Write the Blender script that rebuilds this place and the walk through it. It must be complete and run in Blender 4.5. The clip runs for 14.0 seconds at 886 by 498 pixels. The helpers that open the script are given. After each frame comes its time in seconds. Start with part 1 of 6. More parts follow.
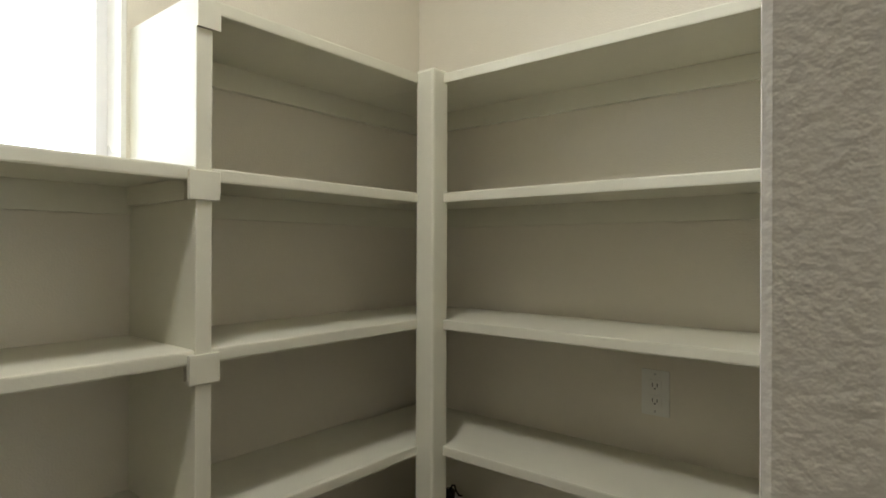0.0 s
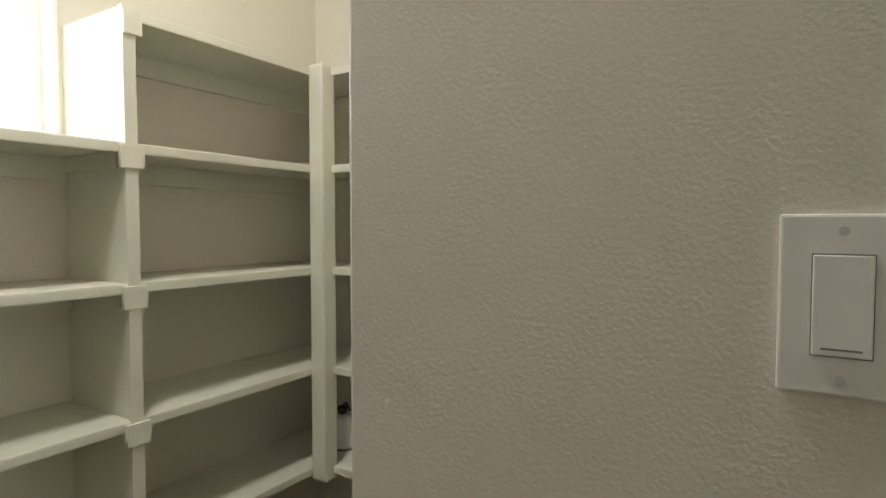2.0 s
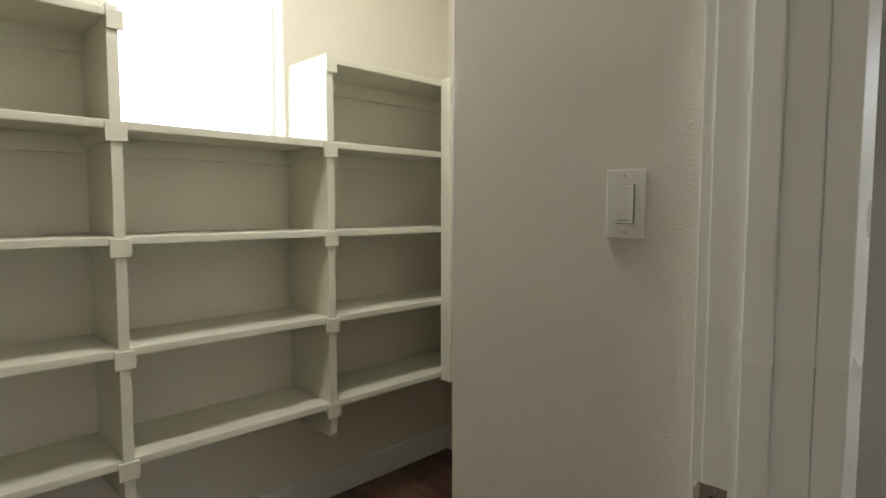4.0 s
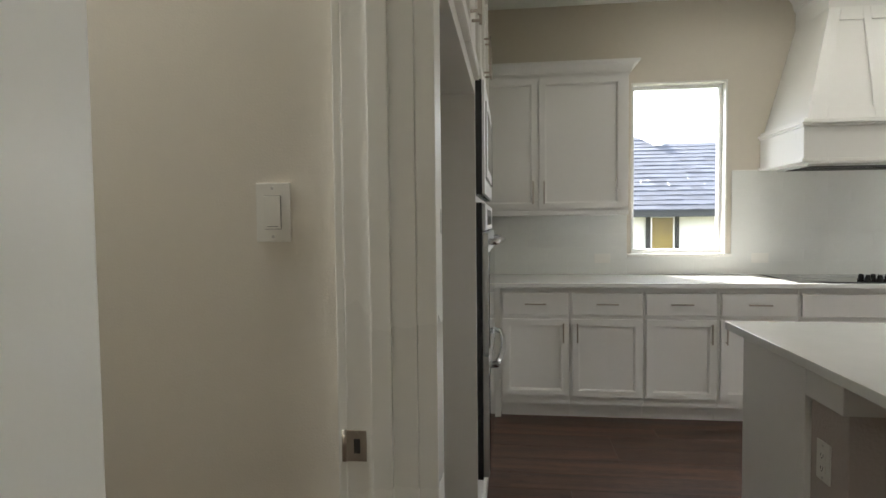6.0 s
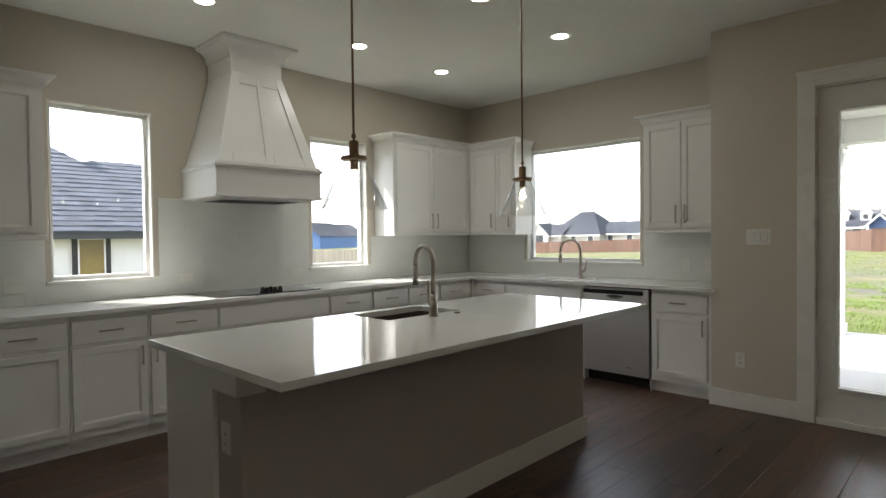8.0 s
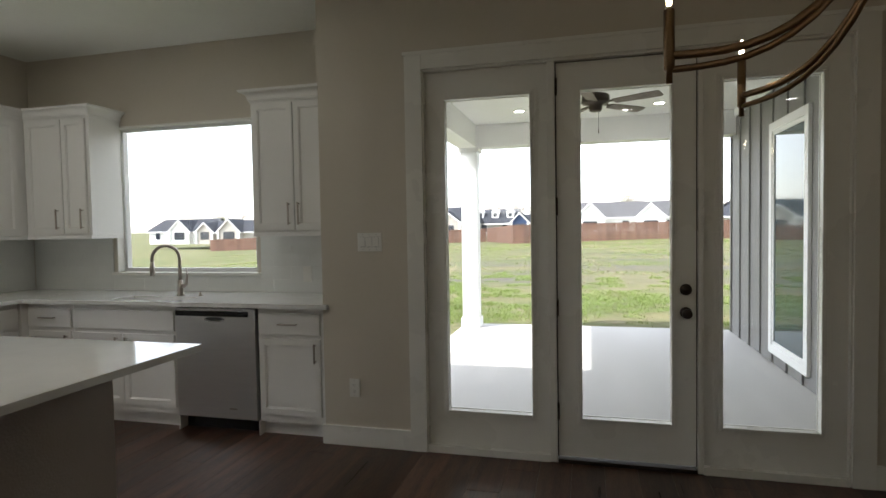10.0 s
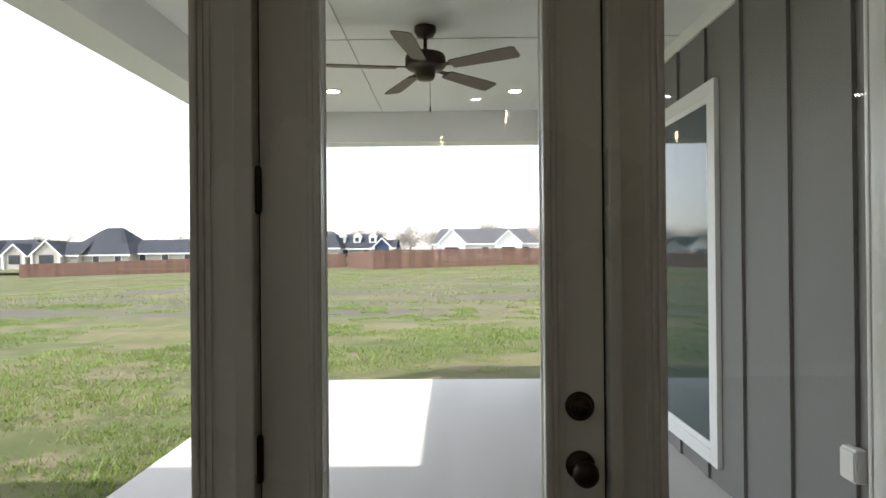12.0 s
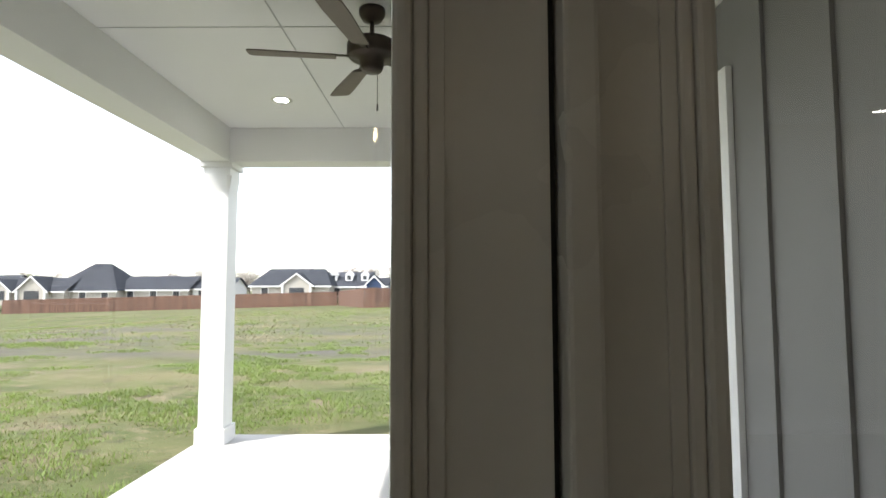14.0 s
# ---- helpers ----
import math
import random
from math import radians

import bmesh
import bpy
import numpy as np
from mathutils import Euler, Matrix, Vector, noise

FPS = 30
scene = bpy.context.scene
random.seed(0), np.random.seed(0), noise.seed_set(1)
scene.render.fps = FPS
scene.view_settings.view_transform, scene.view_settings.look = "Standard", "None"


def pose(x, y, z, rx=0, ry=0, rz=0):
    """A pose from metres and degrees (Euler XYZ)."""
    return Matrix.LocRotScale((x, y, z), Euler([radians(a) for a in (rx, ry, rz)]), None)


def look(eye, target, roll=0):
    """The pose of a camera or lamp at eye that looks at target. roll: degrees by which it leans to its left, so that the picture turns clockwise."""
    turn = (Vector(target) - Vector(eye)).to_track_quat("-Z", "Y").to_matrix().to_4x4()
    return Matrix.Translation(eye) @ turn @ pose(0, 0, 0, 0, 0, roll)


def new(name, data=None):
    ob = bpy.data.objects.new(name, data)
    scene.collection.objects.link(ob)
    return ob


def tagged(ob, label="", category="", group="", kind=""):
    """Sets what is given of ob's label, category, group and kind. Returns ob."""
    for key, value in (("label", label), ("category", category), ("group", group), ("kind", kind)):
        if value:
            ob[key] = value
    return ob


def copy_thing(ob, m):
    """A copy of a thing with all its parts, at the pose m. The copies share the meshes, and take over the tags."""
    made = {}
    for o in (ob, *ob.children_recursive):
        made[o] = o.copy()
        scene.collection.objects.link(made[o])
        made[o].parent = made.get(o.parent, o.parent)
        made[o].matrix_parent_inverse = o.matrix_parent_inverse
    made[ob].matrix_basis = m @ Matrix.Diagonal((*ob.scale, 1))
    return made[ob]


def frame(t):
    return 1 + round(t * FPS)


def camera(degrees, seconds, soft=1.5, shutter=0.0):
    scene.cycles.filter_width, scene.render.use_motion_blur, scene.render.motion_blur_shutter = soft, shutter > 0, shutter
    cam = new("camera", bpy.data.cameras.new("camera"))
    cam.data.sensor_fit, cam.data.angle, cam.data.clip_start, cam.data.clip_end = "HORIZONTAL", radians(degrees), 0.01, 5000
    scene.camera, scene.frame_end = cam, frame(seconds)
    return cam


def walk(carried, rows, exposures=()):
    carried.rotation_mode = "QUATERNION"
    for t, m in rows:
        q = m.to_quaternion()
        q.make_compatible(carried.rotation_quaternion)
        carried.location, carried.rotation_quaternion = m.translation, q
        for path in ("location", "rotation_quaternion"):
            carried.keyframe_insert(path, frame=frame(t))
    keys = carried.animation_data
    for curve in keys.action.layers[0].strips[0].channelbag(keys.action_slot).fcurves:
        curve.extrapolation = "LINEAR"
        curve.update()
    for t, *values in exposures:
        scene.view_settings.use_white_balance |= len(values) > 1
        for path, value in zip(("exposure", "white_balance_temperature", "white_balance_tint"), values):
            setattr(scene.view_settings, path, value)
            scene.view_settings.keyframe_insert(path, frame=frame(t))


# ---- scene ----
# camera
cam = camera(76.0, 14.0)
PATH = [
    (0, (-0.673, -0.203, 1.438), (-1.941, 1.343, 1.439), 0.2),
    (0.5, (-0.669, -0.206, 1.441), (-1.611, 1.558, 1.448), 0.3),
    (1, (-0.641, -0.230, 1.424), (-1.379, 1.629, 1.423), 0.1),
    (1.5, (-0.533, -0.310, 1.387), (-1.235, 1.562, 1.338), 0.1),
    (2, (-0.319, -0.447, 1.393), (-1.372, 1.253, 1.305), 0.0),
    (2.5, (-0.106, -0.572, 1.373), (-1.479, 0.877, 1.252), -0.2),
    (2.7, (-0.036, -0.626, 1.363), (-1.477, 0.752, 1.229), -0.2),
    (4.8, (0.193, -1.002, 1.332), (-1.148, 0.475, 1.156), 0.9),
    (5, (0.187, -1.015, 1.332), (-1.016, 0.574, 1.156), 1.0),
    (5.5, (0.180, -1.046, 1.333), (-0.605, 0.787, 1.178), 0.6),
    (6, (0.178, -1.089, 1.317), (-0.060, 0.894, 1.224), -0.6),
    (6.5, (0.146, -1.116, 1.334), (0.493, 0.852, 1.257), -0.6),
    (7, (0.150, -1.176, 1.334), (0.961, 0.652, 1.274), -0.7),
    (7.5, (0.160, -1.283, 1.342), (1.317, 0.348, 1.289), -0.7),
    (8, (0.140, -1.400, 1.352), (1.576, -0.009, 1.307), -0.7),
    (8.5, (0.182, -1.429, 1.377), (1.850, -0.326, 1.338), -0.7),
    (9, (0.427, -1.423, 1.404), (2.228, -0.556, 1.357), -0.7),
    (9.2, (0.594, -1.441, 1.413), (2.429, -0.648, 1.356), -0.8),
    (11.3, (2.949, -1.572, 1.383), (4.945, -1.449, 1.345), -0.6),
    (11.5, (3.141, -1.632, 1.387), (5.138, -1.538, 1.360), -0.5),
    (12, (3.594, -1.735, 1.376), (5.594, -1.708, 1.383), -0.5),
    (12.5, (3.994, -1.837, 1.371), (5.993, -1.882, 1.427), -0.4),
    (13, (4.278, -1.933, 1.340), (6.274, -1.985, 1.455), -0.4),
    (13.5, (4.392, -1.967, 1.346), (6.388, -1.982, 1.477), -0.2),
    (14, (4.386, -1.983, 1.331), (6.381, -1.976, 1.475), -0.1),
]
walk(cam, [(t, look(eye, target, roll)) for t, eye, target, roll in PATH],
     exposures=[(0.0, 2.05), (1.0, 2.4), (1.5, 2.42), (2.7, 2.42), (4.8, 2.52), (5.5, 2.6), (6.0, 2.38), (6.5, 2.1), (7.5, 1.75), (9.2, 1.46), (11.3, 1.1), (12.5, 0.84), (13.2, 0.86), (14.0, 1.02)])

# world, sun and large lights
SUN = Vector((-0.45, 0.70, 1.0)).normalized()
world = bpy.data.worlds.new("sky")
scene.world = world
world.use_nodes = True
wn = world.node_tree
sky = wn.nodes.new("ShaderNodeTexSky")
sky.sky_type, sky.sun_disc = "NISHITA", False
sky.sun_elevation = math.asin(SUN.z)
sky.sun_rotation = math.atan2(SUN.x, SUN.y)
sky.air_density, sky.dust_density, sky.ozone_density = 1.0, 1.0, 1.0
wn.nodes["Background"].inputs["Strength"].default_value = 0.15
haze = wn.nodes.new("ShaderNodeHueSaturation")      # bright thin haze over the blue
haze.inputs["Saturation"].default_value, haze.inputs["Value"].default_value = 0.35, 1.9
wn.links.new(sky.outputs[0], haze.inputs["Color"])
wn.links.new(haze.outputs[0], wn.nodes["Background"].inputs["Color"])
sun_data = bpy.data.lights.new("sun", "SUN")
sun_data.energy, sun_data.angle, sun_data.color = 3.2, radians(0.6), (1.0, 0.96, 0.90)
sun = new("sun", sun_data)
sun.matrix_world = look(SUN * 60, (0, 0, 0))


# ---------------------------------------------------------------- materials
def mat(name, color, rough=0.5, metal=0.0, vary=0.06, scale=3.0, bump=0.0, bump_scale=80.0, coat=0.0, spec=0.5, stretch=(1, 1, 1), wear=0.0):
    m = bpy.data.materials.new(name)
    m.use_nodes = True
    nt = m.node_tree
    p = nt.nodes["Principled BSDF"]
    p.inputs["Metallic"].default_value = metal
    p.inputs["Specular IOR Level"].default_value = spec
    p.inputs["Coat Weight"].default_value = coat
    p.inputs["Coat Roughness"].default_value = 0.08
    tc = nt.nodes.new("ShaderNodeTexCoord")
    mp = nt.nodes.new("ShaderNodeMapping")
    mp.inputs["Scale"].default_value = stretch
    nt.links.new(tc.outputs["Object"], mp.inputs["Vector"])
    big = nt.nodes.new("ShaderNodeTexNoise")
    big.inputs["Scale"].default_value, big.inputs["Detail"].default_value = scale, 5
    fine = nt.nodes.new("ShaderNodeTexNoise")
    fine.inputs["Scale"].default_value, fine.inputs["Detail"].default_value = scale * 14, 4
    nt.links.new(mp.outputs[0], big.inputs["Vector"])
    nt.links.new(mp.outputs[0], fine.inputs["Vector"])
    mix = nt.nodes.new("ShaderNodeMix")
    mix.inputs["Factor"].default_value = 0.4
    nt.links.new(big.outputs["Fac"], mix.inputs["A"])
    nt.links.new(fine.outputs["Fac"], mix.inputs["B"])
    ramp = nt.nodes.new("ShaderNodeValToRGB")
    ramp.color_ramp.elements[0].position, ramp.color_ramp.elements[1].position = 0.3, 0.7
    ramp.color_ramp.elements[0].color = (*[c * (1 - vary) for c in color], 1)
    ramp.color_ramp.elements[1].color = (*[min(1, c * (1 + vary)) for c in color], 1)
    nt.links.new(mix.outputs["Result"], ramp.inputs["Fac"])
    nt.links.new(ramp.outputs["Color"], p.inputs["Base Color"])
    mr = nt.nodes.new("ShaderNodeMapRange")
    mr.inputs["To Min"].default_value, mr.inputs["To Max"].default_value = max(0.0, rough - 0.06 - wear), min(1, rough + 0.06 + wear)
    nt.links.new(big.outputs["Fac"], mr.inputs["Value"])
    nt.links.new(mr.outputs[0], p.inputs["Roughness"])
    if bump:
        bn = nt.nodes.new("ShaderNodeTexNoise")
        bn.inputs["Scale"].default_value, bn.inputs["Detail"].default_value = bump_scale, 2
        nt.links.new(mp.outputs[0], bn.inputs["Vector"])
        b = nt.nodes.new("ShaderNodeBump")
        b.inputs["Strength"].default_value, b.inputs["Distance"].default_value = bump, 0.004
        nt.links.new(bn.outputs["Fac"], b.inputs["Height"])
        nt.links.new(b.outputs[0], p.inputs["Normal"])
    return m


def random_tint(m, low, high):
    """Tints a material piece by piece with Object Info's Random."""
    nt = m.node_tree
    p = nt.nodes["Principled BSDF"]
    src = p.inputs["Base Color"].links[0].from_socket
    info = nt.nodes.new("ShaderNodeObjectInfo")
    mr = nt.nodes.new("ShaderNodeMapRange")
    mr.inputs["To Min"].default_value, mr.inputs["To Max"].default_value = low, high
    nt.links.new(info.outputs["Random"], mr.inputs["Value"])
    hsv = nt.nodes.new("ShaderNodeHueSaturation")
    nt.links.new(mr.outputs[0], hsv.inputs["Value"])
    nt.links.new(src, hsv.inputs["Color"])
    nt.links.new(hsv.outputs[0], p.inputs["Base Color"])
    return m


def glow(name, color, strength):
    m = bpy.data.materials.new(name)
    m.use_nodes = True
    p = m.node_tree.nodes["Principled BSDF"]
    p.inputs["Base Color"].default_value = (0.8, 0.8, 0.8, 1)
    p.inputs["Emission Color"].default_value = (*color, 1)
    p.inputs["Emission Strength"].default_value = strength
    return m


def glass(name, tint=(1, 1, 1), bump=0.0, scale=60, low=0.035, edge=4.5):
    """Clear thin glass: see-through, with a mirror gloss that grows at grazing angles."""
    m = bpy.data.materials.new(name)
    m.use_nodes = True
    nt = m.node_tree
    nt.nodes.remove(nt.nodes["Principled BSDF"])
    clear = nt.nodes.new("ShaderNodeBsdfTransparent")
    clear.inputs["Color"].default_value = (*tint, 1)
    gloss = nt.nodes.new("ShaderNodeBsdfGlossy")
    gloss.inputs["Roughness"].default_value = 0.0
    fr = nt.nodes.new("ShaderNodeLayerWeight")
    fr.inputs["Blend"].default_value = 0.5
    power = nt.nodes.new("ShaderNodeMath")
    power.operation = "POWER"
    power.inputs[1].default_value = edge
    nt.links.new(fr.outputs["Facing"], power.inputs[0])
    shine = nt.nodes.new("ShaderNodeMapRange")
    shine.inputs["To Min"].default_value, shine.inputs["To Max"].default_value = low, 0.9
    nt.links.new(power.outputs[0], shine.inputs["Value"])
    mix = nt.nodes.new("ShaderNodeMixShader")
    nt.links.new(shine.outputs[0], mix.inputs[0])
    nt.links.new(clear.outputs[0], mix.inputs[1])
    nt.links.new(gloss.outputs[0], mix.inputs[2])
    nt.links.new(mix.outputs[0], nt.nodes["Material Output"].inputs["Surface"])
    if bump:
        tc = nt.nodes.new("ShaderNodeTexCoord")
        v = nt.nodes.new("ShaderNodeTexVoronoi")
        v.inputs["Scale"].default_value = scale
        nt.links.new(tc.outputs["Object"], v.inputs["Vector"])
        r = nt.nodes.new("ShaderNodeValToRGB")
        r.color_ramp.elements[0].position, r.color_ramp.elements[1].position = 0.12, 0.3
        nt.links.new(v.outputs["Distance"], r.inputs["Fac"])
        b = nt.nodes.new("ShaderNodeBump")
        b.inputs["Strength"].default_value, b.inputs["Distance"].default_value = bump, 0.004
        nt.links.new(r.outputs["Color"], b.inputs["Height"])
        nt.links.new(b.outputs[0], gloss.inputs["Normal"])
        nt.links.new(b.outputs[0], fr.inputs["Normal"])
    return m


M_WALL = mat("greige orange peel wall paint", (0.60, 0.55, 0.465), 0.45, vary=0.02, bump=0.25, bump_scale=190, spec=0.4)
M_PANTRY = mat("cream orange peel wall paint", (0.70, 0.66, 0.58), 0.38, vary=0.02, bump=0.14, bump_scale=230, spec=0.45)
# the pantry paint again, yellowed for the light among the shelves
M_PANTRY2 = mat("cream orange peel paint in shelf light tone", (0.715, 0.67, 0.565), 0.42, vary=0.02, bump=0.2, bump_scale=210, spec=0.45)
M_SINK = mat("dark brown composite sink", (0.085, 0.07, 0.06), 0.35, vary=0.12, scale=20)
M_CEIL = mat("flat white ceiling paint", (0.82, 0.83, 0.78), 0.8, vary=0.02, bump=0.25, bump_scale=110, spec=0.2)
M_TRIM = mat("white semi gloss trim paint", (0.78, 0.77, 0.72), 0.28, vary=0.02, scale=1.5, bump=0.04, bump_scale=200)
M_SHELF = mat("off white shelf paint", (0.70, 0.68, 0.56), 0.4, vary=0.03, scale=2.0, bump=0.06, bump_scale=150)
M_CAB = mat("white cabinet lacquer", (0.78, 0.77, 0.74), 0.33, vary=0.015, scale=2.0, bump=0.02, bump_scale=160)
M_QUARTZ = mat("polished white quartz", (0.74, 0.74, 0.71), 0.07, vary=0.03, scale=9, spec=0.55)
M_TILE = mat("glossy white splash tile", (0.74, 0.75, 0.72), 0.16, vary=0.03, scale=5, bump=0.12, bump_scale=14)
M_GROUT = mat("pale grout", (0.74, 0.75, 0.72), 0.2, vary=0.03)
M_KNEE = mat("taupe knee wall paint", (0.45, 0.395, 0.36), 0.5, vary=0.03, bump=0.45, bump_scale=95)
M_STEEL = mat("brushed stainless steel", (0.68, 0.68, 0.67), 0.33, 1.0, vary=0.04, scale=4, stretch=(1, 1, 12))
M_NICKEL = mat("brushed nickel", (0.42, 0.375, 0.325), 0.3, 1.0, vary=0.05)
M_CHROME = mat("polished metal bar", (0.62, 0.61, 0.6), 0.16, 1.0, vary=0.03)
M_BRONZE = mat("dark oil rubbed bronze", (0.05, 0.038, 0.03), 0.38, 0.8, vary=0.2)
M_BRASS = mat("aged brass bronze", (0.23, 0.15, 0.085), 0.35, 1.0, vary=0.15)
M_BLACK = mat("black appliance enamel", (0.012, 0.012, 0.013), 0.25, vary=0.1)
M_BGLASS = mat("black ceramic glass", (0.01, 0.01, 0.011), 0.04, vary=0.1, coat=0.5)
M_PLATE = mat("white plastic plate", (0.76, 0.75, 0.70), 0.3, vary=0.01)
M_DARK = mat("dark slot", (0.02, 0.02, 0.02), 0.6)
M_GLASS = glass("clear window glass")
M_SEEDY = glass("seeded pendant glass", (0.985, 0.99, 0.99), 1.0, 95, 0.04, 3.0)
M_SIDING = mat("grey painted fibre cement board", (0.20, 0.195, 0.19), 0.6, vary=0.05, scale=2.5, bump=0.6, bump_scale=34, stretch=(9, 9, 0.5))
M_EXTTRIM = mat("white exterior trim paint", (0.80, 0.80, 0.79), 0.5, vary=0.02)
M_SOFFIT = mat("white painted soffit panel", (0.82, 0.82, 0.80), 0.6, vary=0.03)
M_CONC = mat("pale broomed concrete", (0.54, 0.53, 0.51), 0.85, vary=0.10, scale=1.2, bump=0.3, bump_scale=120, stretch=(0.4, 3, 1))
M_FANBLADE = mat("weathered grey brown fan blade", (0.16, 0.13, 0.11), 0.6, vary=0.15, scale=6, stretch=(1, 6, 1))
M_CAN = glow("lit downlight", (1.0, 0.975, 0.915), 31)
M_BULB = glow("lit filament bulb", (1.0, 0.76, 0.46), 18)
M_PANTRYLAMP = glow("pantry lamp diffuser", (1.0, 0.985, 0.955), 18)
M_WOOD = random_tint(mat("dark walnut plank", (0.074, 0.037, 0.024), 0.33, vary=0.62, scale=1.6, bump=0.15, bump_scale=26, stretch=(0.8, 11, 1), wear=0.06), 0.72, 1.35)
for knot, place in zip(M_WOOD.node_tree.nodes["Color Ramp"].color_ramp.elements, (0.40, 0.62)):
    knot.position = place
# every plank takes another stretch of the grain
nt = M_WOOD.node_tree
who, shift, far_off = nt.nodes.new("ShaderNodeObjectInfo"), nt.nodes.new("ShaderNodeVectorMath"), nt.nodes.new("ShaderNodeVectorMath")
far_off.operation = "SCALE"
far_off.inputs[0].default_value = (37.0, 11.0, 5.0)
nt.links.new(who.outputs["Random"], far_off.inputs["Scale"])
nt.links.new(nt.nodes["Texture Coordinate"].outputs["Object"], shift.inputs[0])
nt.links.new(far_off.outputs[0], shift.inputs[1])
nt.links.new(shift.outputs[0], nt.nodes["Mapping"].inputs["Vector"])
M_SUBFLOOR = mat("dark joint", (0.02, 0.012, 0.009), 0.7)


# ---------------------------------------------------------------- mesh helpers
def box(bm, x0, x1, y0, y1, z0, z1):
    x0, x1, y0, y1, z0, z1 = min(x0, x1), max(x0, x1), min(y0, y1), max(y0, y1), min(z0, z1), max(z0, z1)
    v = [bm.verts.new(c) for c in ((x0, y0, z0), (x1, y0, z0), (x1, y1, z0), (x0, y1, z0), (x0, y0, z1), (x1, y0, z1), (x1, y1, z1), (x0, y1, z1))]
    for f in ((3, 2, 1, 0), (4, 5, 6, 7), (0, 1, 5, 4), (1, 2, 6, 5), (2, 3, 7, 6), (3, 0, 4, 7)):
        bm.faces.new([v[i] for i in f])
    return v


def frustum(bm, lo, hi, z0, z1):
    """A block whose bottom and top are the rectangles lo and hi (x0, x1, y0, y1)."""
    v = [bm.verts.new(c) for c in ((lo[0], lo[2], z0), (lo[1], lo[2], z0), (lo[1], lo[3], z0), (lo[0], lo[3], z0), (hi[0], hi[2], z1), (hi[1], hi[2], z1), (hi[1], hi[3], z1), (hi[0], hi[3], z1))]
    for f in ((3, 2, 1, 0), (4, 5, 6, 7), (0, 1, 5, 4), (1, 2, 6, 5), (2, 3, 7, 6), (3, 0, 4, 7)):
        bm.faces.new([v[i] for i in f])


def tube(bm, a, b, r0, r1=None, seg=16, caps=True):
    a, b = Vector(a), Vector(b)
    d = b - a
    m = Matrix.Translation((a + b) / 2) @ d.to_track_quat("Z", "Y").to_matrix().to_4x4()
    bmesh.ops.create_cone(bm, cap_ends=caps, segments=seg, radius1=r0, radius2=r0 if r1 is None else r1, depth=d.length, matrix=m)


def sweep(bm, pts, r, seg=10):
    """A round bar along a line of points."""
    rings = []
    pts = [Vector(p) for p in pts]
    side = None
    for i, p in enumerate(pts):
        d = (pts[min(i + 1, len(pts) - 1)] - pts[max(i - 1, 0)]).normalized()
        if side is None:
            side = d.orthogonal().normalized()
        side = (side - d * side.dot(d)).normalized()
        up = d.cross(side)
        rr = r[i] if isinstance(r, (list, tuple)) else r
        rings.append([bm.verts.new(p + rr * (math.cos(a) * side + math.sin(a) * up)) for a in [2 * math.pi * k / seg for k in range(seg)]])
    for r0, r1 in zip(rings, rings[1:]):
        for k in range(seg):
            bm.faces.new((r0[k], r0[(k + 1) % seg], r1[(k + 1) % seg], r1[k]))
    bm.faces.new(rings[0][::-1])
    bm.faces.new(rings[-1])


def lathe(bm, profile, seg=32, centre=(0, 0, 0)):
    rings = []
    for r, z in profile:
        rings.append([bm.verts.new((centre[0] + r * math.cos(2 * math.pi * k / seg), centre[1] + r * math.sin(2 * math.pi * k / seg), centre[2] + z)) for k in range(seg)])
    for r0, r1 in zip(rings, rings[1:]):
        for k in range(seg):
            bm.faces.new((r0[k], r0[(k + 1) % seg], r1[(k + 1) % seg], r1[k]))
    return rings


def part(name, bm, material, parent=None, label="", bevel=0.0, smooth=False):
    if bevel:
        bmesh.ops.bevel(bm, geom=bm.edges[:], offset=bevel, segments=2, affect="EDGES", profile=0.6)
    bmesh.ops.recalc_face_normals(bm, faces=bm.faces[:])
    me = bpy.data.meshes.new(name)
    bm.to_mesh(me)
    bm.free()
    me.materials.append(material)
    if smooth:
        for f in me.polygons:
            f.use_smooth = True
    ob = new(name, me)
    if parent is not None:
        ob.parent = parent
    if label:
        ob["label"] = label
    return ob


def boxes(name, items, material, parent=None, label="", bevel=0.0):
    bm = bmesh.new()
    for b in items:
        box(bm, *b)
    return part(name, bm, material, parent, label, bevel)


def thing(name, label, category, group="", kind=""):
    """An empty that carries the parts of one thing; all parts keep world coordinates."""
    return tagged(new(name), label, category, group, kind)


class Side:
    """Maps width u, distance n out of the wall and height z to the world for a wall of the room."""
    def __init__(self, u, n, at):
        self.u, self.n, self.at = u, n, at

    def b(self, u0, u1, n0, n1, z0, z1):
        c = []
        for u, n in ((u0, n0), (u1, n1)):
            c.append((self.at[0] + self.u[0] * u + self.n[0] * n, self.at[1] + self.u[1] * u + self.n[1] * n))
        return (c[0][0], c[1][0], c[0][1], c[1][1], z0, z1)

    def p(self, u, n, z):
        return (self.at[0] + self.u[0] * u + self.n[0] * n, self.at[1] + self.u[1] * u + self.n[1] * n, z)


YH, XR, XJ, CEIL, YS = 3.30, 5.45, 4.82, 2.92, -7.0
NORTH = Side((1, 0), (0, -1), (0, YH))      # u is x
EAST = Side((0, 1), (-1, 0), (XR, 0))       # u is y
WEST = Side((0, 1), (1, 0), (0, 0))         # u is y, n into the kitchen
DOORS = Side((0, 1), (-1, 0), (XJ, 0))      # dining wall with the glazed doors


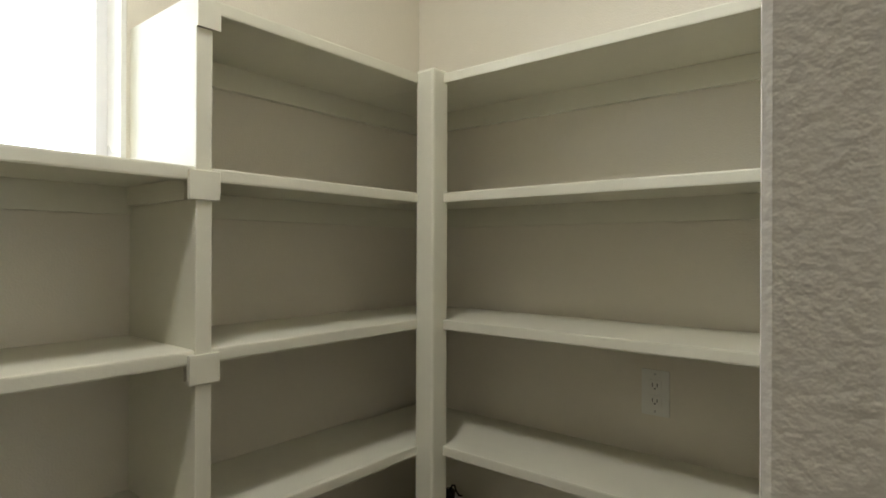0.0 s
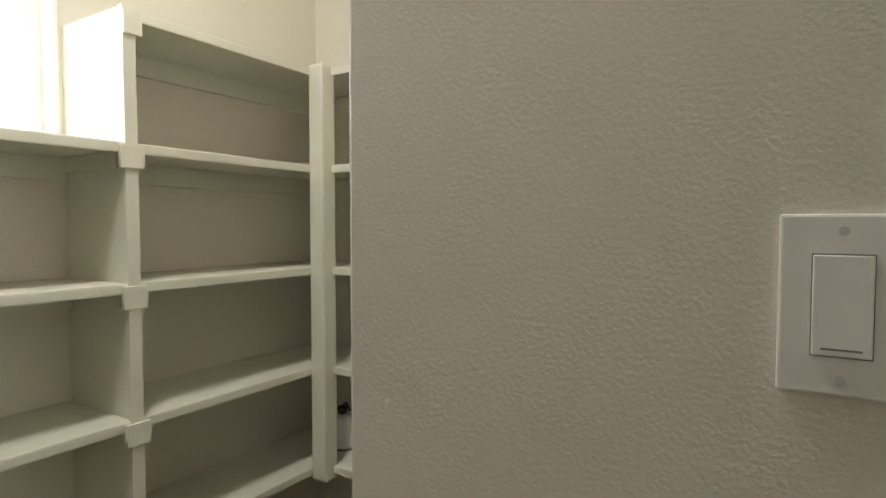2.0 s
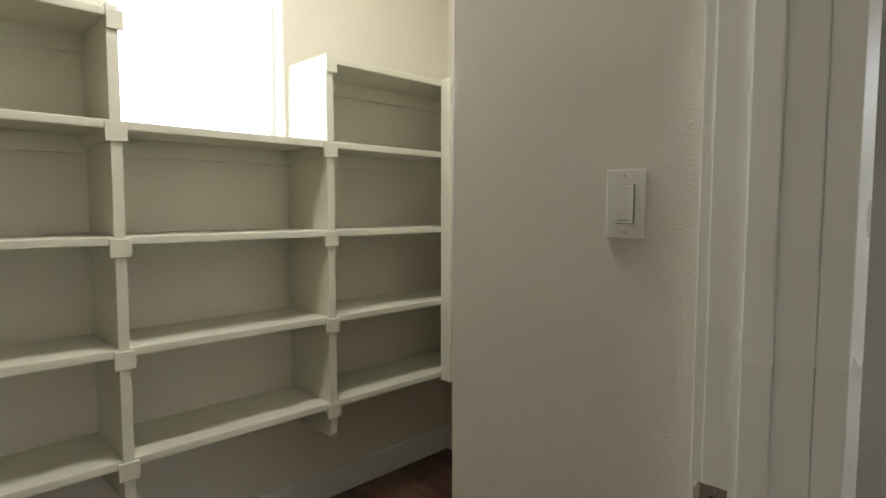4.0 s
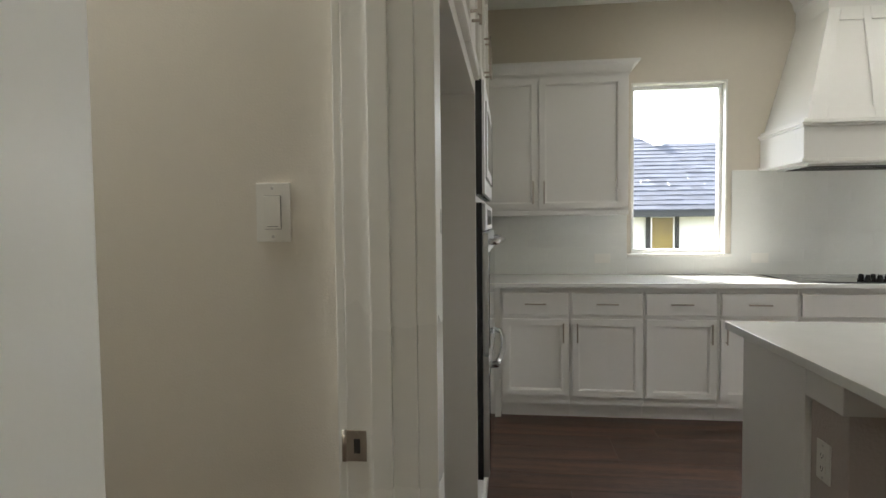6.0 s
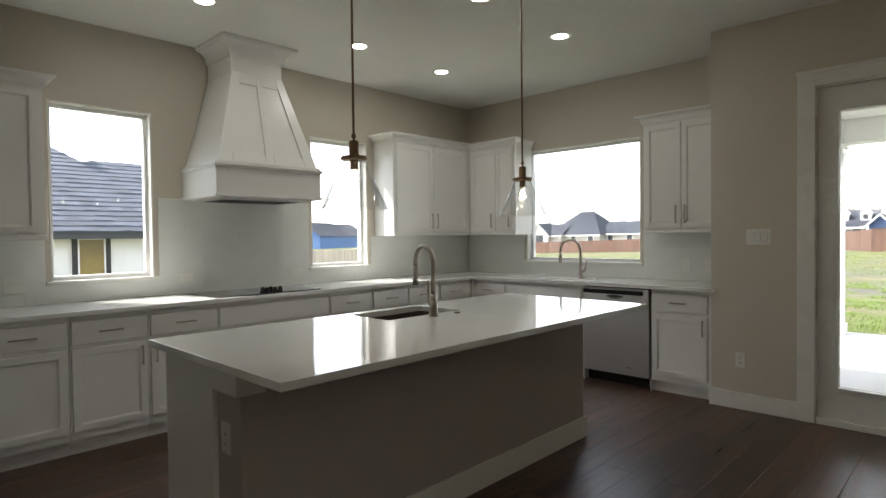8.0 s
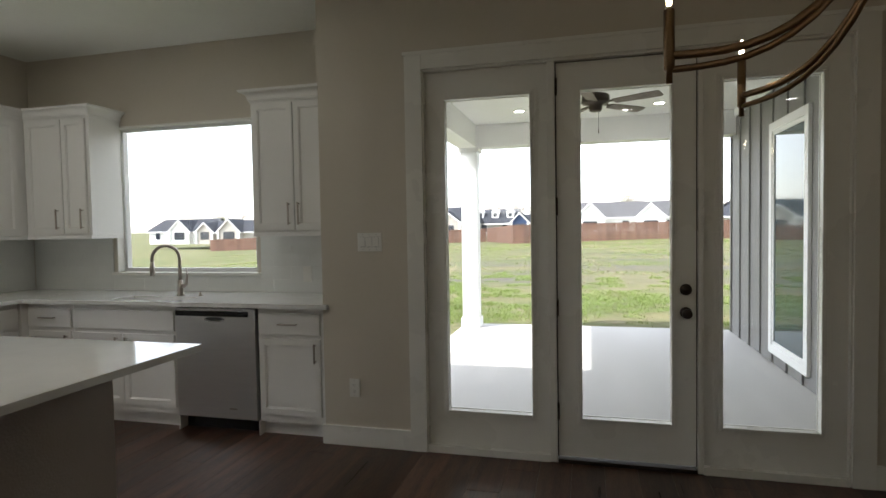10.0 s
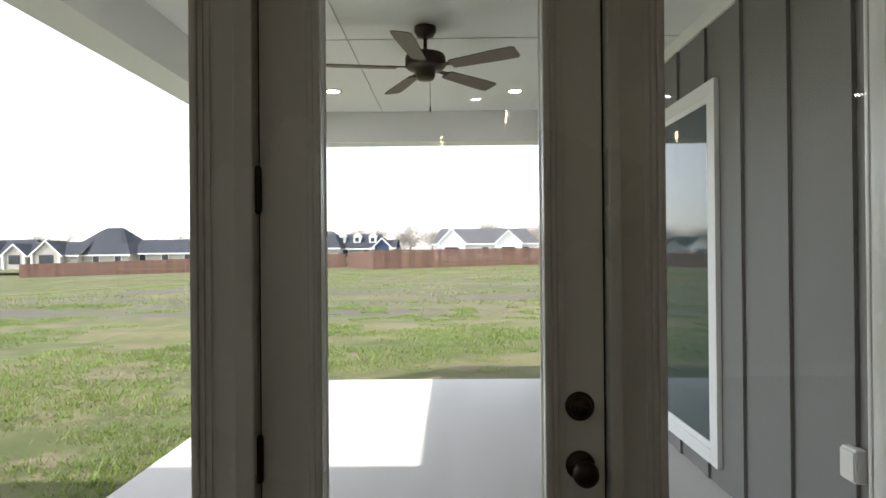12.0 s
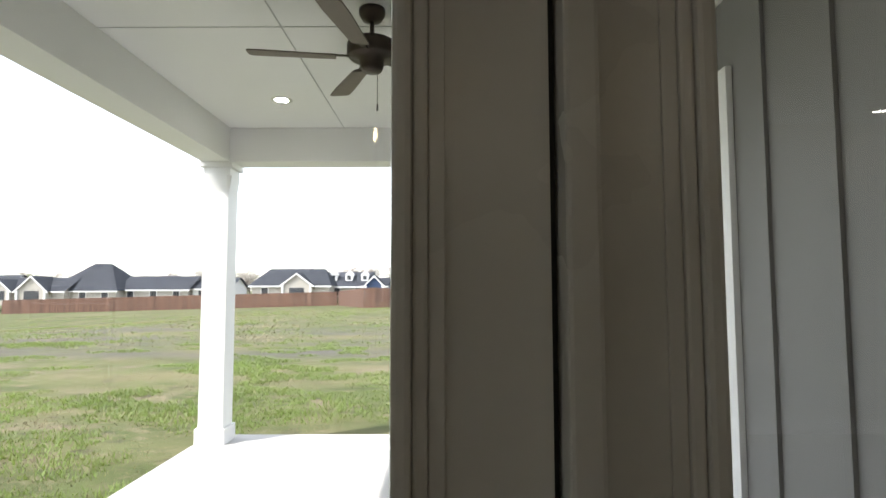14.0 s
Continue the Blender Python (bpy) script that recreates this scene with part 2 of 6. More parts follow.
def wall_with(name, side, u0, u1, z0, z1, thick, holes, material, label, into=0.0):
    """A wall slab behind the plane of its side, with rectangular openings (u0, u1, z0, z1)."""
    us = sorted({u0, u1, *[h[0] for h in holes], *[h[1] for h in holes]})
    zs = sorted({z0, z1, *[h[2] for h in holes], *[h[3] for h in holes]})
    bm = bmesh.new()
    for a, b in zip(us, us[1:]):
        for c, d in zip(zs, zs[1:]):
            if not any(h[0] <= a and b <= h[1] and h[2] <= c and d <= h[3] for h in holes):
                box(bm, *side.b(a, b, into, -thick, c, d))
    bmesh.ops.remove_doubles(bm, verts=bm.verts[:], dist=0.0005)
    # inner faces between the cells go
    seen = {}
    for f in bm.faces[:]:
        key = tuple(round(x, 3) for x in f.calc_center_median())
        seen.setdefault(key, []).append(f)
    dead = [f for fs in seen.values() if len(fs) > 1 for f in fs]
    bmesh.ops.delete(bm, geom=dead, context="FACES")
    return tagged(part(name, bm, material), label, "wall", kind="structure")


# ---------------------------------------------------------------- the shell
W1, W2 = (1.07, 1.75, 1.065, 2.335), (3.175, 3.86, 1.065, 2.325)
W3 = (1.055, 2.41, 1.065, 2.30)
wall_with("wall_north", NORTH, -0.60, XR + 0.15, -0.2, CEIL + 0.1, 0.15, [W1, W2], M_WALL, "greige painted kitchen wall with two tall windows")
wall_with("wall_east", EAST, 0.19, YH, -0.2, CEIL + 0.1, 0.15, [W3], M_WALL, "greige painted kitchen wall with a wide sink window")
DOOR_HOLE = (-2.83, -0.50, -0.2, 2.376)
wall_with("wall_dining", DOORS, YS, 0.19, -0.2, CEIL + 0.1, 0.15, [DOOR_HOLE], M_WALL, "greige painted dining wall around the glazed patio doors")
boxes("wall_return", [(XJ + 0.15, XR + 0.15, 0.04, 0.19, -0.2, CEIL + 0.1)], M_WALL)
tagged(bpy.data.objects["wall_return"], "short greige return wall beside the counter", "wall", kind="structure")
PANTRY_HOLE = (-0.925, -0.03, -0.2, 2.07)
wall_with("wall_west", WEST, YS, 0.095, -0.2, CEIL + 0.1, 0.135, [PANTRY_HOLE], M_WALL, "greige kitchen wall with the pantry doorway")
SOUTH = Side((1, 0), (0, 1), (0, YS))
wall_with("wall_south", SOUTH, -0.135, XJ + 0.15, -0.2, CEIL + 0.1, 0.15, [], M_WALL, "plain greige wall at the end of the room")
# pantry
tagged(boxes("wall_pantry_switch", [(-0.710, -0.135, 0.0, 0.095, -0.2, CEIL + 0.1), (-0.710, -0.60, 0.095, 1.28, -0.2, CEIL + 0.1)], M_PANTRY, bevel=0.004), "cream textured pantry wall with a light switch", "wall", kind="structure")
tagged(boxes("wall_pantry_back", [(-2.15, -0.60, 1.28, 1.43, -0.2, CEIL + 0.1)], M_PANTRY2), "cream pantry wall behind the shelves", "wall", kind="structure")
WPAN = Side((0, 1), (1, 0), (-2.00, 0))
WP = (-0.345, 0.318, 1.60, 2.62)
wall_with("wall_pantry_window", WPAN, -1.9, 1.28, -0.2, CEIL + 0.1, 0.15, [WP], M_PANTRY2, "cream pantry wall with a bright window")
tagged(boxes("wall_pantry_south", [(-2.00, -0.135, -2.0, -1.9, -0.2, CEIL + 0.1)], M_PANTRY), "plain cream pantry wall", "wall", kind="structure")
tagged(boxes("wall_niche", [(-0.60, -0.598, 0.095, YH, -0.2, CEIL + 0.1), (-0.6, 0.0, 0.095, 0.097, -0.2, CEIL + 0.1)], M_WALL), "greige wall behind the appliance niche", "wall", kind="structure")
tagged(boxes("ceiling", [(-2.15, XJ + 0.14, YS - 0.15, YH + 0.15, CEIL, CEIL + 0.1), (XJ + 0.1405, XR + 0.15, 0.05, YH + 0.15, CEIL, CEIL + 0.1)], M_CEIL), "flat white ceiling", "ceiling", kind="structure")
tagged(boxes("floor", [(-2.15, -0.1355, -2.0, 1.43, -0.2, -0.012), (-0.135, XJ + 0.14, YS - 0.15, YH + 0.15, -0.2, -0.012), (XJ + 0.1405, XR + 0.15, 0.05, YH + 0.15, -0.2, -0.012), (-0.6, -0.1355, 1.4305, YH + 0.15, -0.2, -0.012)], M_SUBFLOOR), "dark walnut plank floor", "floor", kind="structure")
tagged(boxes("roof", [(-2.8, XR + 0.6, YS - 0.6, YH + 0.55, CEIL + 0.12, CEIL + 0.3)], M_SOFFIT), "flat eaves over the house walls", "roof", kind="structure")


# ---------------------------------------------------------------- windows and doors
def window(name, side, hole, label, thick=0.15, sill=True):
    u0, u1, z0, z1 = hole
    w = thing(name, label, "window", kind="structure")
    f = 0.035
    items = [side.b(u0, u0 + f, -0.075, -0.125, z0, z1), side.b(u1 - f, u1, -0.075, -0.125, z0, z1),
             side.b(u0 + f, u1 - f, -0.075, -0.125, z0, z0 + f), side.b(u0 + f, u1 - f, -0.075, -0.125, z1 - f, z1)]
    boxes("window_frame", items, M_EXTTRIM, w, "white vinyl window frame")
    g = boxes("pane", [side.b(u0 + f, u1 - f, -0.098, -0.104, z0 + f, z1 - f)], M_GLASS, w, "clear glass pane")
    g.visible_shadow = False
    boxes("reveal", [side.b(u0 + 0.001, u0 + 0.012, 0.001, -0.075, z0, z1), side.b(u1 - 0.012, u1 - 0.001, 0.001, -0.075, z0, z1), side.b(u0 + 0.012, u1 - 0.012, 0.001, -0.075, z1 - 0.012, z1 - 0.001)], M_TRIM, w)
    if sill:
        boxes("window_sill", [side.b(u0 - 0.03, u1 + 0.03, 0.03, -0.075, z0 - 0.02, z0 + 0.004)], M_TRIM, w, "white sill board", bevel=0.003)
    return w


window("window_1", NORTH, W1, "tall white framed kitchen window facing a neighbouring roof")
window("window_2", NORTH, W2, "tall white framed kitchen window facing a fence and far houses")
window("window_3", EAST, W3, "wide white framed window over the bar sink")
window("window_4", WPAN, WP, "bright white framed window above the pantry shelf")


def trim(name, items, label, bevel=0.003, material=M_TRIM):
    return tagged(boxes(name, items, material, None, "", bevel), label, "trim", kind="structure")


# pantry door frame
u0, u1, z1 = PANTRY_HOLE[0], PANTRY_HOLE[1], PANTRY_HOLE[3]
trim("trim_pantry_jamb", [(-0.137, 0.002, u1 - 0.018, u1, 0, z1), (-0.137, 0.002, u0, u0 + 0.018, 0, z1), (-0.137, 0.002, u0 + 0.018, u1 - 0.018, z1 - 0.018, z1),
                          (-0.085, -0.045, u1 - 0.030, u1 - 0.018, 0, z1 - 0.03), (-0.085, -0.045, u0 + 0.018, u0 + 0.030, 0, z1 - 0.03), (-0.085, -0.045, u0 + 0.03, u1 - 0.03, z1 - 0.03, z1 - 0.018)], "white painted pantry door jamb and stop")
trim("trim_pantry_casing", [(0.002, 0.040, u1 - 0.014, u1 + 0.076, 0, z1 + 0.076), (0.002, 0.022, u0 - 0.085, u0 + 0.006, 0, z1 + 0.076), (0.002, 0.022, u0 + 0.006, u1 - 0.014, z1 - 0.014, z1 + 0.076)], "white flat casing round the pantry doorway")
trim("trim_pantry_casing_inside", [(-0.155, -0.137, u1 - 0.014, u1 + 0.026, 0, z1 + 0.07), (-0.155, -0.137, u0 - 0.08, u0 + 0.006, 0, z1 + 0.07), (-0.155, -0.137, u0 + 0.006, u1 - 0.014, z1 - 0.014, z1 + 0.07)], "white casing on the pantry side of the doorway")
leaf = thing("door_2", "open white flush pantry door folded back against the wall", "door", kind="structure")
boxes("slab", [(0.0225, 0.046, -1.745, -0.921, 0.012, 2.045)], M_TRIM, leaf, "", 0.002)

strike = thing("strike_plate", "small brushed nickel strike plate on the white pantry jamb", "door hardware")
boxes("plate", [(-0.137, -0.098, u1 - 0.021, u1 - 0.0175, 0.862, 0.922)], M_NICKEL, strike, "", 0.001)
boxes("latch_hole", [(-0.122, -0.110, u1 - 0.0225, u1 - 0.0208, 0.878, 0.906)], M_DARK, strike, "dark latch slot")
for z in (0.869, 0.915):
    bm = bmesh.new()
    tube(bm, (-0.116, u1 - 0.0225, z), (-0.116, u1 - 0.020, z), 0.0035, seg=10)
    part("screw", bm, M_NICKEL, strike)
bm = bmesh.new()
tube(bm, (-0.141, u1 - 0.020, 0.862), (-0.141, u1 - 0.020, 0.922), 0.005, seg=10)
part("lip", bm, M_NICKEL, strike, "", 0, True)


M_SEAM = mat("grey plastic seam", (0.16, 0.155, 0.15), 0.5)
M_SCREW = mat("satin screw head", (0.55, 0.54, 0.52), 0.3, 0.6)


def plate_thing(name, label, side, u, z, w, h, kind, count=1):
    """A wall plate with rockers or a twin socket, on a side's plane."""
    t = thing(name, label, "outlet" if kind == "outlet" else "light switch")
    boxes("plate", [side.b(u - w / 2, u + w / 2, 0.0005, 0.006, z - h / 2, z + h / 2)], M_PLATE, t, "", 0.002)
    for i in range(count):
        c = u + (i - (count - 1) / 2) * 0.046
        if kind == "switch":
            boxes("rocker_frame", [side.b(c - 0.017, c + 0.017, 0.006, 0.0066, z - 0.0335, z + 0.0335)], M_SEAM, t, "thin grey gap round the rocker")
            bm = bmesh.new()
            box(bm, *side.b(c - 0.0162, c + 0.0162, 0.0066, 0.0100, z - 0.0325, z + 0.0325))
            part("rocker", bm, M_PLATE, t, "", 0.001)
            boxes("status_bar", [side.b(c - 0.011, c + 0.011, 0.0100, 0.0104, z - 0.0285, z - 0.0272)], M_SEAM, t, "thin grey line at the rocker's foot")
        else:
            for dz in (-0.0195, 0.0195):
                boxes("socket_face", [side.b(c - 0.0165, c + 0.0165, 0.006, 0.0085, z + dz - 0.014, z + dz + 0.014)], M_PLATE, t, "", 0.001)
                boxes("slot", [side.b(c - 0.007, c - 0.005, 0.0085, 0.009, z + dz - 0.004, z + dz + 0.006), side.b(c + 0.005, c + 0.007, 0.0085, 0.009, z + dz - 0.004, z + dz + 0.005), side.b(c - 0.002, c + 0.002, 0.0085, 0.009, z + dz - 0.010, z + dz - 0.006)], M_DARK, t)
        for dz in (-0.048, 0.048):
            bm = bmesh.new()
            a, b = side.p(c, 0.0055, z + dz), side.p(c, 0.0080, z + dz)
            tube(bm, a, b, 0.0032, seg=10)
            part("screw", bm, M_SCREW, t)
    return t


PSW = Side((1, 0), (0, -1), (0, 0))
PBACK = Side((1, 0), (0, -1), (0, 1.28))
plate_thing("light_switch", "white rocker light switch on the cream pantry wall", PSW, -0.292, 1.3405, 0.071, 0.118, "switch")
plate_thing("wall_outlet", "white twin outlet on the pantry wall between shelves", PBACK, -1.176, 1.07, 0.071, 0.118, "outlet")
plate_thing("light_switch", "white three gang rocker switch beside the patio doors", DOORS, -0.146, 1.318, 0.163, 0.118, "switch", 3)
plate_thing("wall_outlet", "white twin outlet low on the dining wall", DOORS, -0.022, 0.378, 0.071, 0.118, "outlet")
for u in (0.86, 1.98, 3.0):
    plate_thing("wall_outlet", "white outlet in the glossy splash tile", Side((1, 0), (0, -1), (0, YH - 0.012)), u, 1.035, 0.118, 0.071, "blank", 0)
for u in (0.42, 0.62):
    plate_thing("wall_outlet", "white outlet in the splash tile beside the window", Side((0, 1), (-1, 0), (XR - 0.012, 0)), u, 1.06, 0.071, 0.118, "blank", 0)

# glazed patio door unit: two fixed panels and one hinged door
XD = XJ + 0.03


def glazed(name, label, y_hi, y_lo, gy_hi, gy_lo, gz0, gz1, z0, z1, category):
    t = thing(name, label, category, kind="structure")
    x0, x1 = XD, XD + 0.045
    boxes("panel_frame", [(x0, x1, gy_hi, y_hi, z0, z1), (x0, x1, y_lo, gy_lo, z0, z1), (x0, x1, gy_lo, gy_hi, z0, gz0), (x0, x1, gy_lo, gy_hi, gz1, z1)], M_TRIM, t)
    for sgn, xf in ((-1, x0), (1, x1)):
        for a, b, rise, bev in ((-0.004, 0.013, 0.013, 0.005), (0.0135, 0.026, 0.007, 0.003), (0.0265, 0.040, 0.0035, 0.001)):
            bm = bmesh.new()
            xa, xb = xf, xf + sgn * rise
            for i in ((xa, xb, gy_hi + a, gy_hi + b, gz0 - b, gz1 + b), (xa, xb, gy_lo - b, gy_lo - a, gz0 - b, gz1 + b), (xa, xb, gy_lo - a, gy_hi + a, gz0 - b, gz0 - a), (xa, xb, gy_lo - a, gy_hi + a, gz1 + a, gz1 + b)):
                box(bm, *i)
            part("glazing_bead", bm, M_TRIM, t, "", bev)
    g = boxes("pane", [(XD + 0.018, XD + 0.026, gy_lo, gy_hi, gz0, gz1)], M_GLASS, t, "clear full height glass")
    g.visible_shadow = False
    return t


glazed("sidelight_1", "white fixed full glass panel beside the patio door", -0.515, -1.262, -0.637, -1.162, 0.262, 2.182, 0.012, 2.352, "sidelight")
glazed("sidelight_2", "white fixed full glass panel on the latch side of the door", -2.105, -2.812, -2.203, -2.690, 0.262, 2.182, 0.012, 2.352, "sidelight")
door = glazed("door_1", "closed white full glass hinged patio door with bronze hardware", -1.312, -2.070, -1.446, -1.943, 0.262, 2.182, 0.03, 2.345, "door")
trim("trim_door_frame", [(XJ - 0.002, XJ + 0.152, -0.515, -0.499, -0.02, 2.376), (XJ - 0.002, XJ + 0.152, -2.831, -2.812, -0.02, 2.376), (XJ - 0.002, XJ + 0.152, -2.812, -0.515, 2.352, 2.376),
                         (XJ + 0.0, XJ + 0.14, -1.305, -1.262, -0.02, 2.352), (XJ + 0.0, XJ + 0.14, -2.105, -2.077, -0.02, 2.352)], "white patio door frame and mullions", 0.004)
trim("trim_door_casing", [(XJ - 0.020, XJ - 0.001, -0.509, -0.40, 0, 2.468), (XJ - 0.020, XJ - 0.001, -2.93, -2.82, 0, 2.468), (XJ - 0.020, XJ - 0.001, -2.82, -0.509, 2.366, 2.468), (XJ - 0.026, XJ - 0.001, -2.94, -0.39, 2.456, 2.478)], "white flat casing round the patio doors", 0.003)
trim("trim_sill_board", [(XJ - 0.012, XJ + 0.02, -1.262, -0.515, 0.0, 0.045), (XJ - 0.012, XJ + 0.02, -2.812, -2.105, 0.0, 0.045), (XJ + 0.0, XJ + 0.13, -2.812, -0.515, -0.02, 0.012)], "white board along the foot of the glass panels")
trim("threshold", [(XJ - 0.006, XJ + 0.14, -2.073, -1.309, 0.0, 0.022)], "dark bronze door threshold", 0.003, M_BRONZE)
boxes("weatherstrip", [(XD + 0.012, XD + 0.044, -2.0768, -2.0702, 0.023, 2.3515), (XD + 0.012, XD + 0.044, -1.3118, -1.3052, 0.023, 2.3515), (XD + 0.012, XD + 0.044, -2.0700, -1.3120, 2.3455, 2.3515)], M_DARK, door, "black rubber seal in the door gap")
for z in (2.21, 1.515, 0.92, 0.30):
    bm = bmesh.new()
    tube(bm, (XD - 0.008, -1.3105, z - 0.043), (XD - 0.008, -1.3105, z + 0.043), 0.008, seg=12)
    for dz in (-0.046, 0.046):
        bmesh.ops.create_uvsphere(bm, u_segments=8, v_segments=6, radius=0.008, matrix=Matrix.Translation((XD - 0.008, -1.3105, z + dz)))
    part("hinge", bm, M_BRONZE, door, "dark bronze hinge")
for z, knob in ((1.032, False), (0.902, True)):
    bm = bmesh.new()
    yk = -2.016
    prof = [(0.0, 0.0), (0.032, 0.0), (0.032, 0.006), (0.028, 0.010), (0.012, 0.012)] + ([(0.011, 0.032), (0.022, 0.040), (0.028, 0.052), (0.026, 0.064), (0.016, 0.071), (0.0, 0.072)] if knob else [(0.024, 0.014), (0.022, 0.020), (0.0, 0.021)])
    lathe(bm, prof, 28)
    if not knob:
        box(bm, -0.004, 0.004, -0.015, 0.015, 0.02, 0.034)
    bmesh.ops.transform(bm, verts=bm.verts[:], matrix=Matrix.Translation((XD, yk, z)) @ Matrix.Rotation(-math.pi / 2, 4, "Y"))
    part("door_knob" if knob else "deadbolt", bm, M_BRONZE, door, "dark bronze knob" if knob else "dark bronze thumb turn", 0, True)
    boxes("latch_plate", [(XD - 0.001, XD + 0.03, -2.0725, -2.0700, z - 0.028, z + 0.028)], M_BRONZE, door)

# baseboards
trim("baseboard", [(XJ - 0.016, XJ - 0.001, -0.40, 0.205, 0, 0.128), (XJ - 0.016, XJ - 0.001, YS, -2.93, 0, 0.128), (0.001, 0.016, YS, -0.976, 0, 0.128), (0.016, XJ - 0.016, YS, YS + 0.016, 0, 0.128)], "white flat baseboard", 0.003)
trim("baseboard_pantry", [(-2.0, -1.985, -1.9, 1.28, 0, 0.128), (-1.985, -0.711, 1.265, 1.28, 0, 0.128), (-0.725, -0.711, 0.0, 1.265, 0, 0.128), (-0.710, -0.155, -0.015, -0.001, 0, 0.128), (-1.985, -0.137, -1.9, -1.885, 0, 0.128)], "white flat baseboard in the pantry", 0.003)

# ---------------------------------------------------------------- pantry shelving
LEVELS = (0.563, 0.907, 1.247, 1.590, 1.912)
DIV = (0.334, -0.407, -1.148)
XF, YF = -1.696, 0.979


def shelf_thing(name, label):
    return thing(name, label, "shelf", "pantry shelves")


for i, z in enumerate(LEVELS):
    left = shelf_thing("pantry_shelf", "off white painted shelf along the pantry window wall")
    spans = [(0.344, YF)] if i == 4 else [(DIV[0] + 0.01, YF), (DIV[1] + 0.01, DIV[0] - 0.01), (DIV[2] + 0.01, DIV[1] - 0.01), (-1.9, DIV[2] - 0.01)]
    if i == 4:
        spans.append((DIV[2] + 0.01, DIV[1] - 0.01))
    for a, b in spans:
        boxes("board", [(-1.999, XF - 0.019, a, YF + 0.0185 if b == YF else b, z - 0.019, z)], M_SHELF, left)
        boxes("nosing", [(XF - 0.019, XF, a, b, z - 0.026, z + 0.001)], M_SHELF, left, "", 0.004)
        boxes("cleat", [(-1.999, -1.98, a, 1.26 if b == YF else b, z - 0.019 - 0.06, z - 0.0195)], M_SHELF, left)
    right = shelf_thing("pantry_shelf", "off white painted shelf along the pantry end wall")
    boxes("board", [(-1.98, -0.712, YF + 0.019, 1.279, z - 0.0195, z - 0.0005)], M_SHELF, right)
    boxes("nosing", [(-1.645, -0.712, YF, YF + 0.019, z - 0.026, z + 0.001)], M_SHELF, right, "", 0.004)
    boxes("cleat", [(-1.98, -0.712, 1.26, 1.279, z - 0.08, z - 0.020)], M_SHELF, right)
for d in DIV:
    t = thing("shelf_divider", "off white upright panel with bracket blocks between pantry shelves", "shelf divider", "pantry dividers")
    boxes("panel", [(-1.999, XF - 0.012, d - 0.009, d + 0.009, 0.42, 1.92)], M_SHELF, t)
    boxes("face_strip", [(XF - 0.012, XF + 0.004, d - 0.016, d + 0.016, 0.43, 1.92)], M_SHELF, t, "", 0.002)
    for z in LEVELS:
        boxes("bracket_block", [(XF - 0.002, XF + 0.010, d - (0.030 if z < 1.9 else 0.016), d + 0.030, z - 0.062, z - 0.006)], M_SHELF, t, "", 0.002)
        if z > 1.9:
            continue
        boxes("cleat", [(-1.99, XF - 0.03, d + 0.009, d + 0.022, z - 0.06, z - 0.02), (-1.99, XF - 0.03, d - 0.022, d - 0.009, z - 0.06, z - 0.02)], M_SHELF, t)
post = thing("corner_post", "off white square post where the pantry shelves meet", "post")
boxes("upright", [(-1.703, -1.641, 0.936, 0.998, 0.52, 1.92)], M_SHELF, post, "", 0.008)

# small white canister with a black cap and cord, in the corner of the bottom shelf
can = thing("canister", "small tapered white canister with black cap and cord", "canister")
BX, BY, BZ = -1.735, 1.14, LEVELS[0] + 0.0015
bm = bmesh.new()
lathe(bm, [(0.0, 0.004), (0.056, 0.004), (0.057, 0.012), (0.050, 0.06), (0.040, 0.105), (0.034, 0.118), (0.0, 0.121)], 28, (BX, BY, BZ))
part("body", bm, M_PLATE, can, "", 0, True)
bm = bmesh.new()
lathe(bm, [(0.0, 0.0), (0.058, 0.0), (0.058, 0.0038), (0.0, 0.0039)], 28, (BX, BY, BZ))
part("base_ring", bm, M_BLACK, can, "thin black foot ring")
bm = bmesh.new()
lathe(bm, [(0.0, 0.1205), (0.017, 0.1205), (0.019, 0.135), (0.016, 0.146), (0.0, 0.148)], 18, (BX - 0.012, BY, BZ))
part("cap", bm, M_BLACK, can, "black cap", 0, True)
bm = bmesh.new()
sweep(bm, [(BX - 0.008, BY, BZ + 0.146), (BX, BY, BZ + 0.162), (BX + 0.010, BY - 0.002, BZ + 0.165), (BX + 0.018, BY - 0.004, BZ + 0.150), (BX + 0.028, BY - 0.004, BZ + 0.140), (BX + 0.040, BY - 0.004, BZ + 0.142)], 0.003, 8)
part("cord", bm, M_BLACK, can, "short black cord", 0, True)

lamp = thing("pantry_ceiling_light", "round white pantry ceiling light giving warm light", "ceiling light")
bm = bmesh.new()
lathe(bm, [(0.0, -0.07), (0.09, -0.065), (0.14, -0.045), (0.15, -0.02)], 32, (-1.20, -0.15, CEIL))
part("diffuser", bm, M_PANTRYLAMP, lamp, "glowing white dome", 0, True)
bm = bmesh.new()
lathe(bm, [(0.15, -0.022), (0.16, -0.02), (0.16, -0.001), (0.0, -0.001)], 32, (-1.20, -0.15, CEIL))
part("base_ring", bm, M_NICKEL, lamp, "", 0, True)


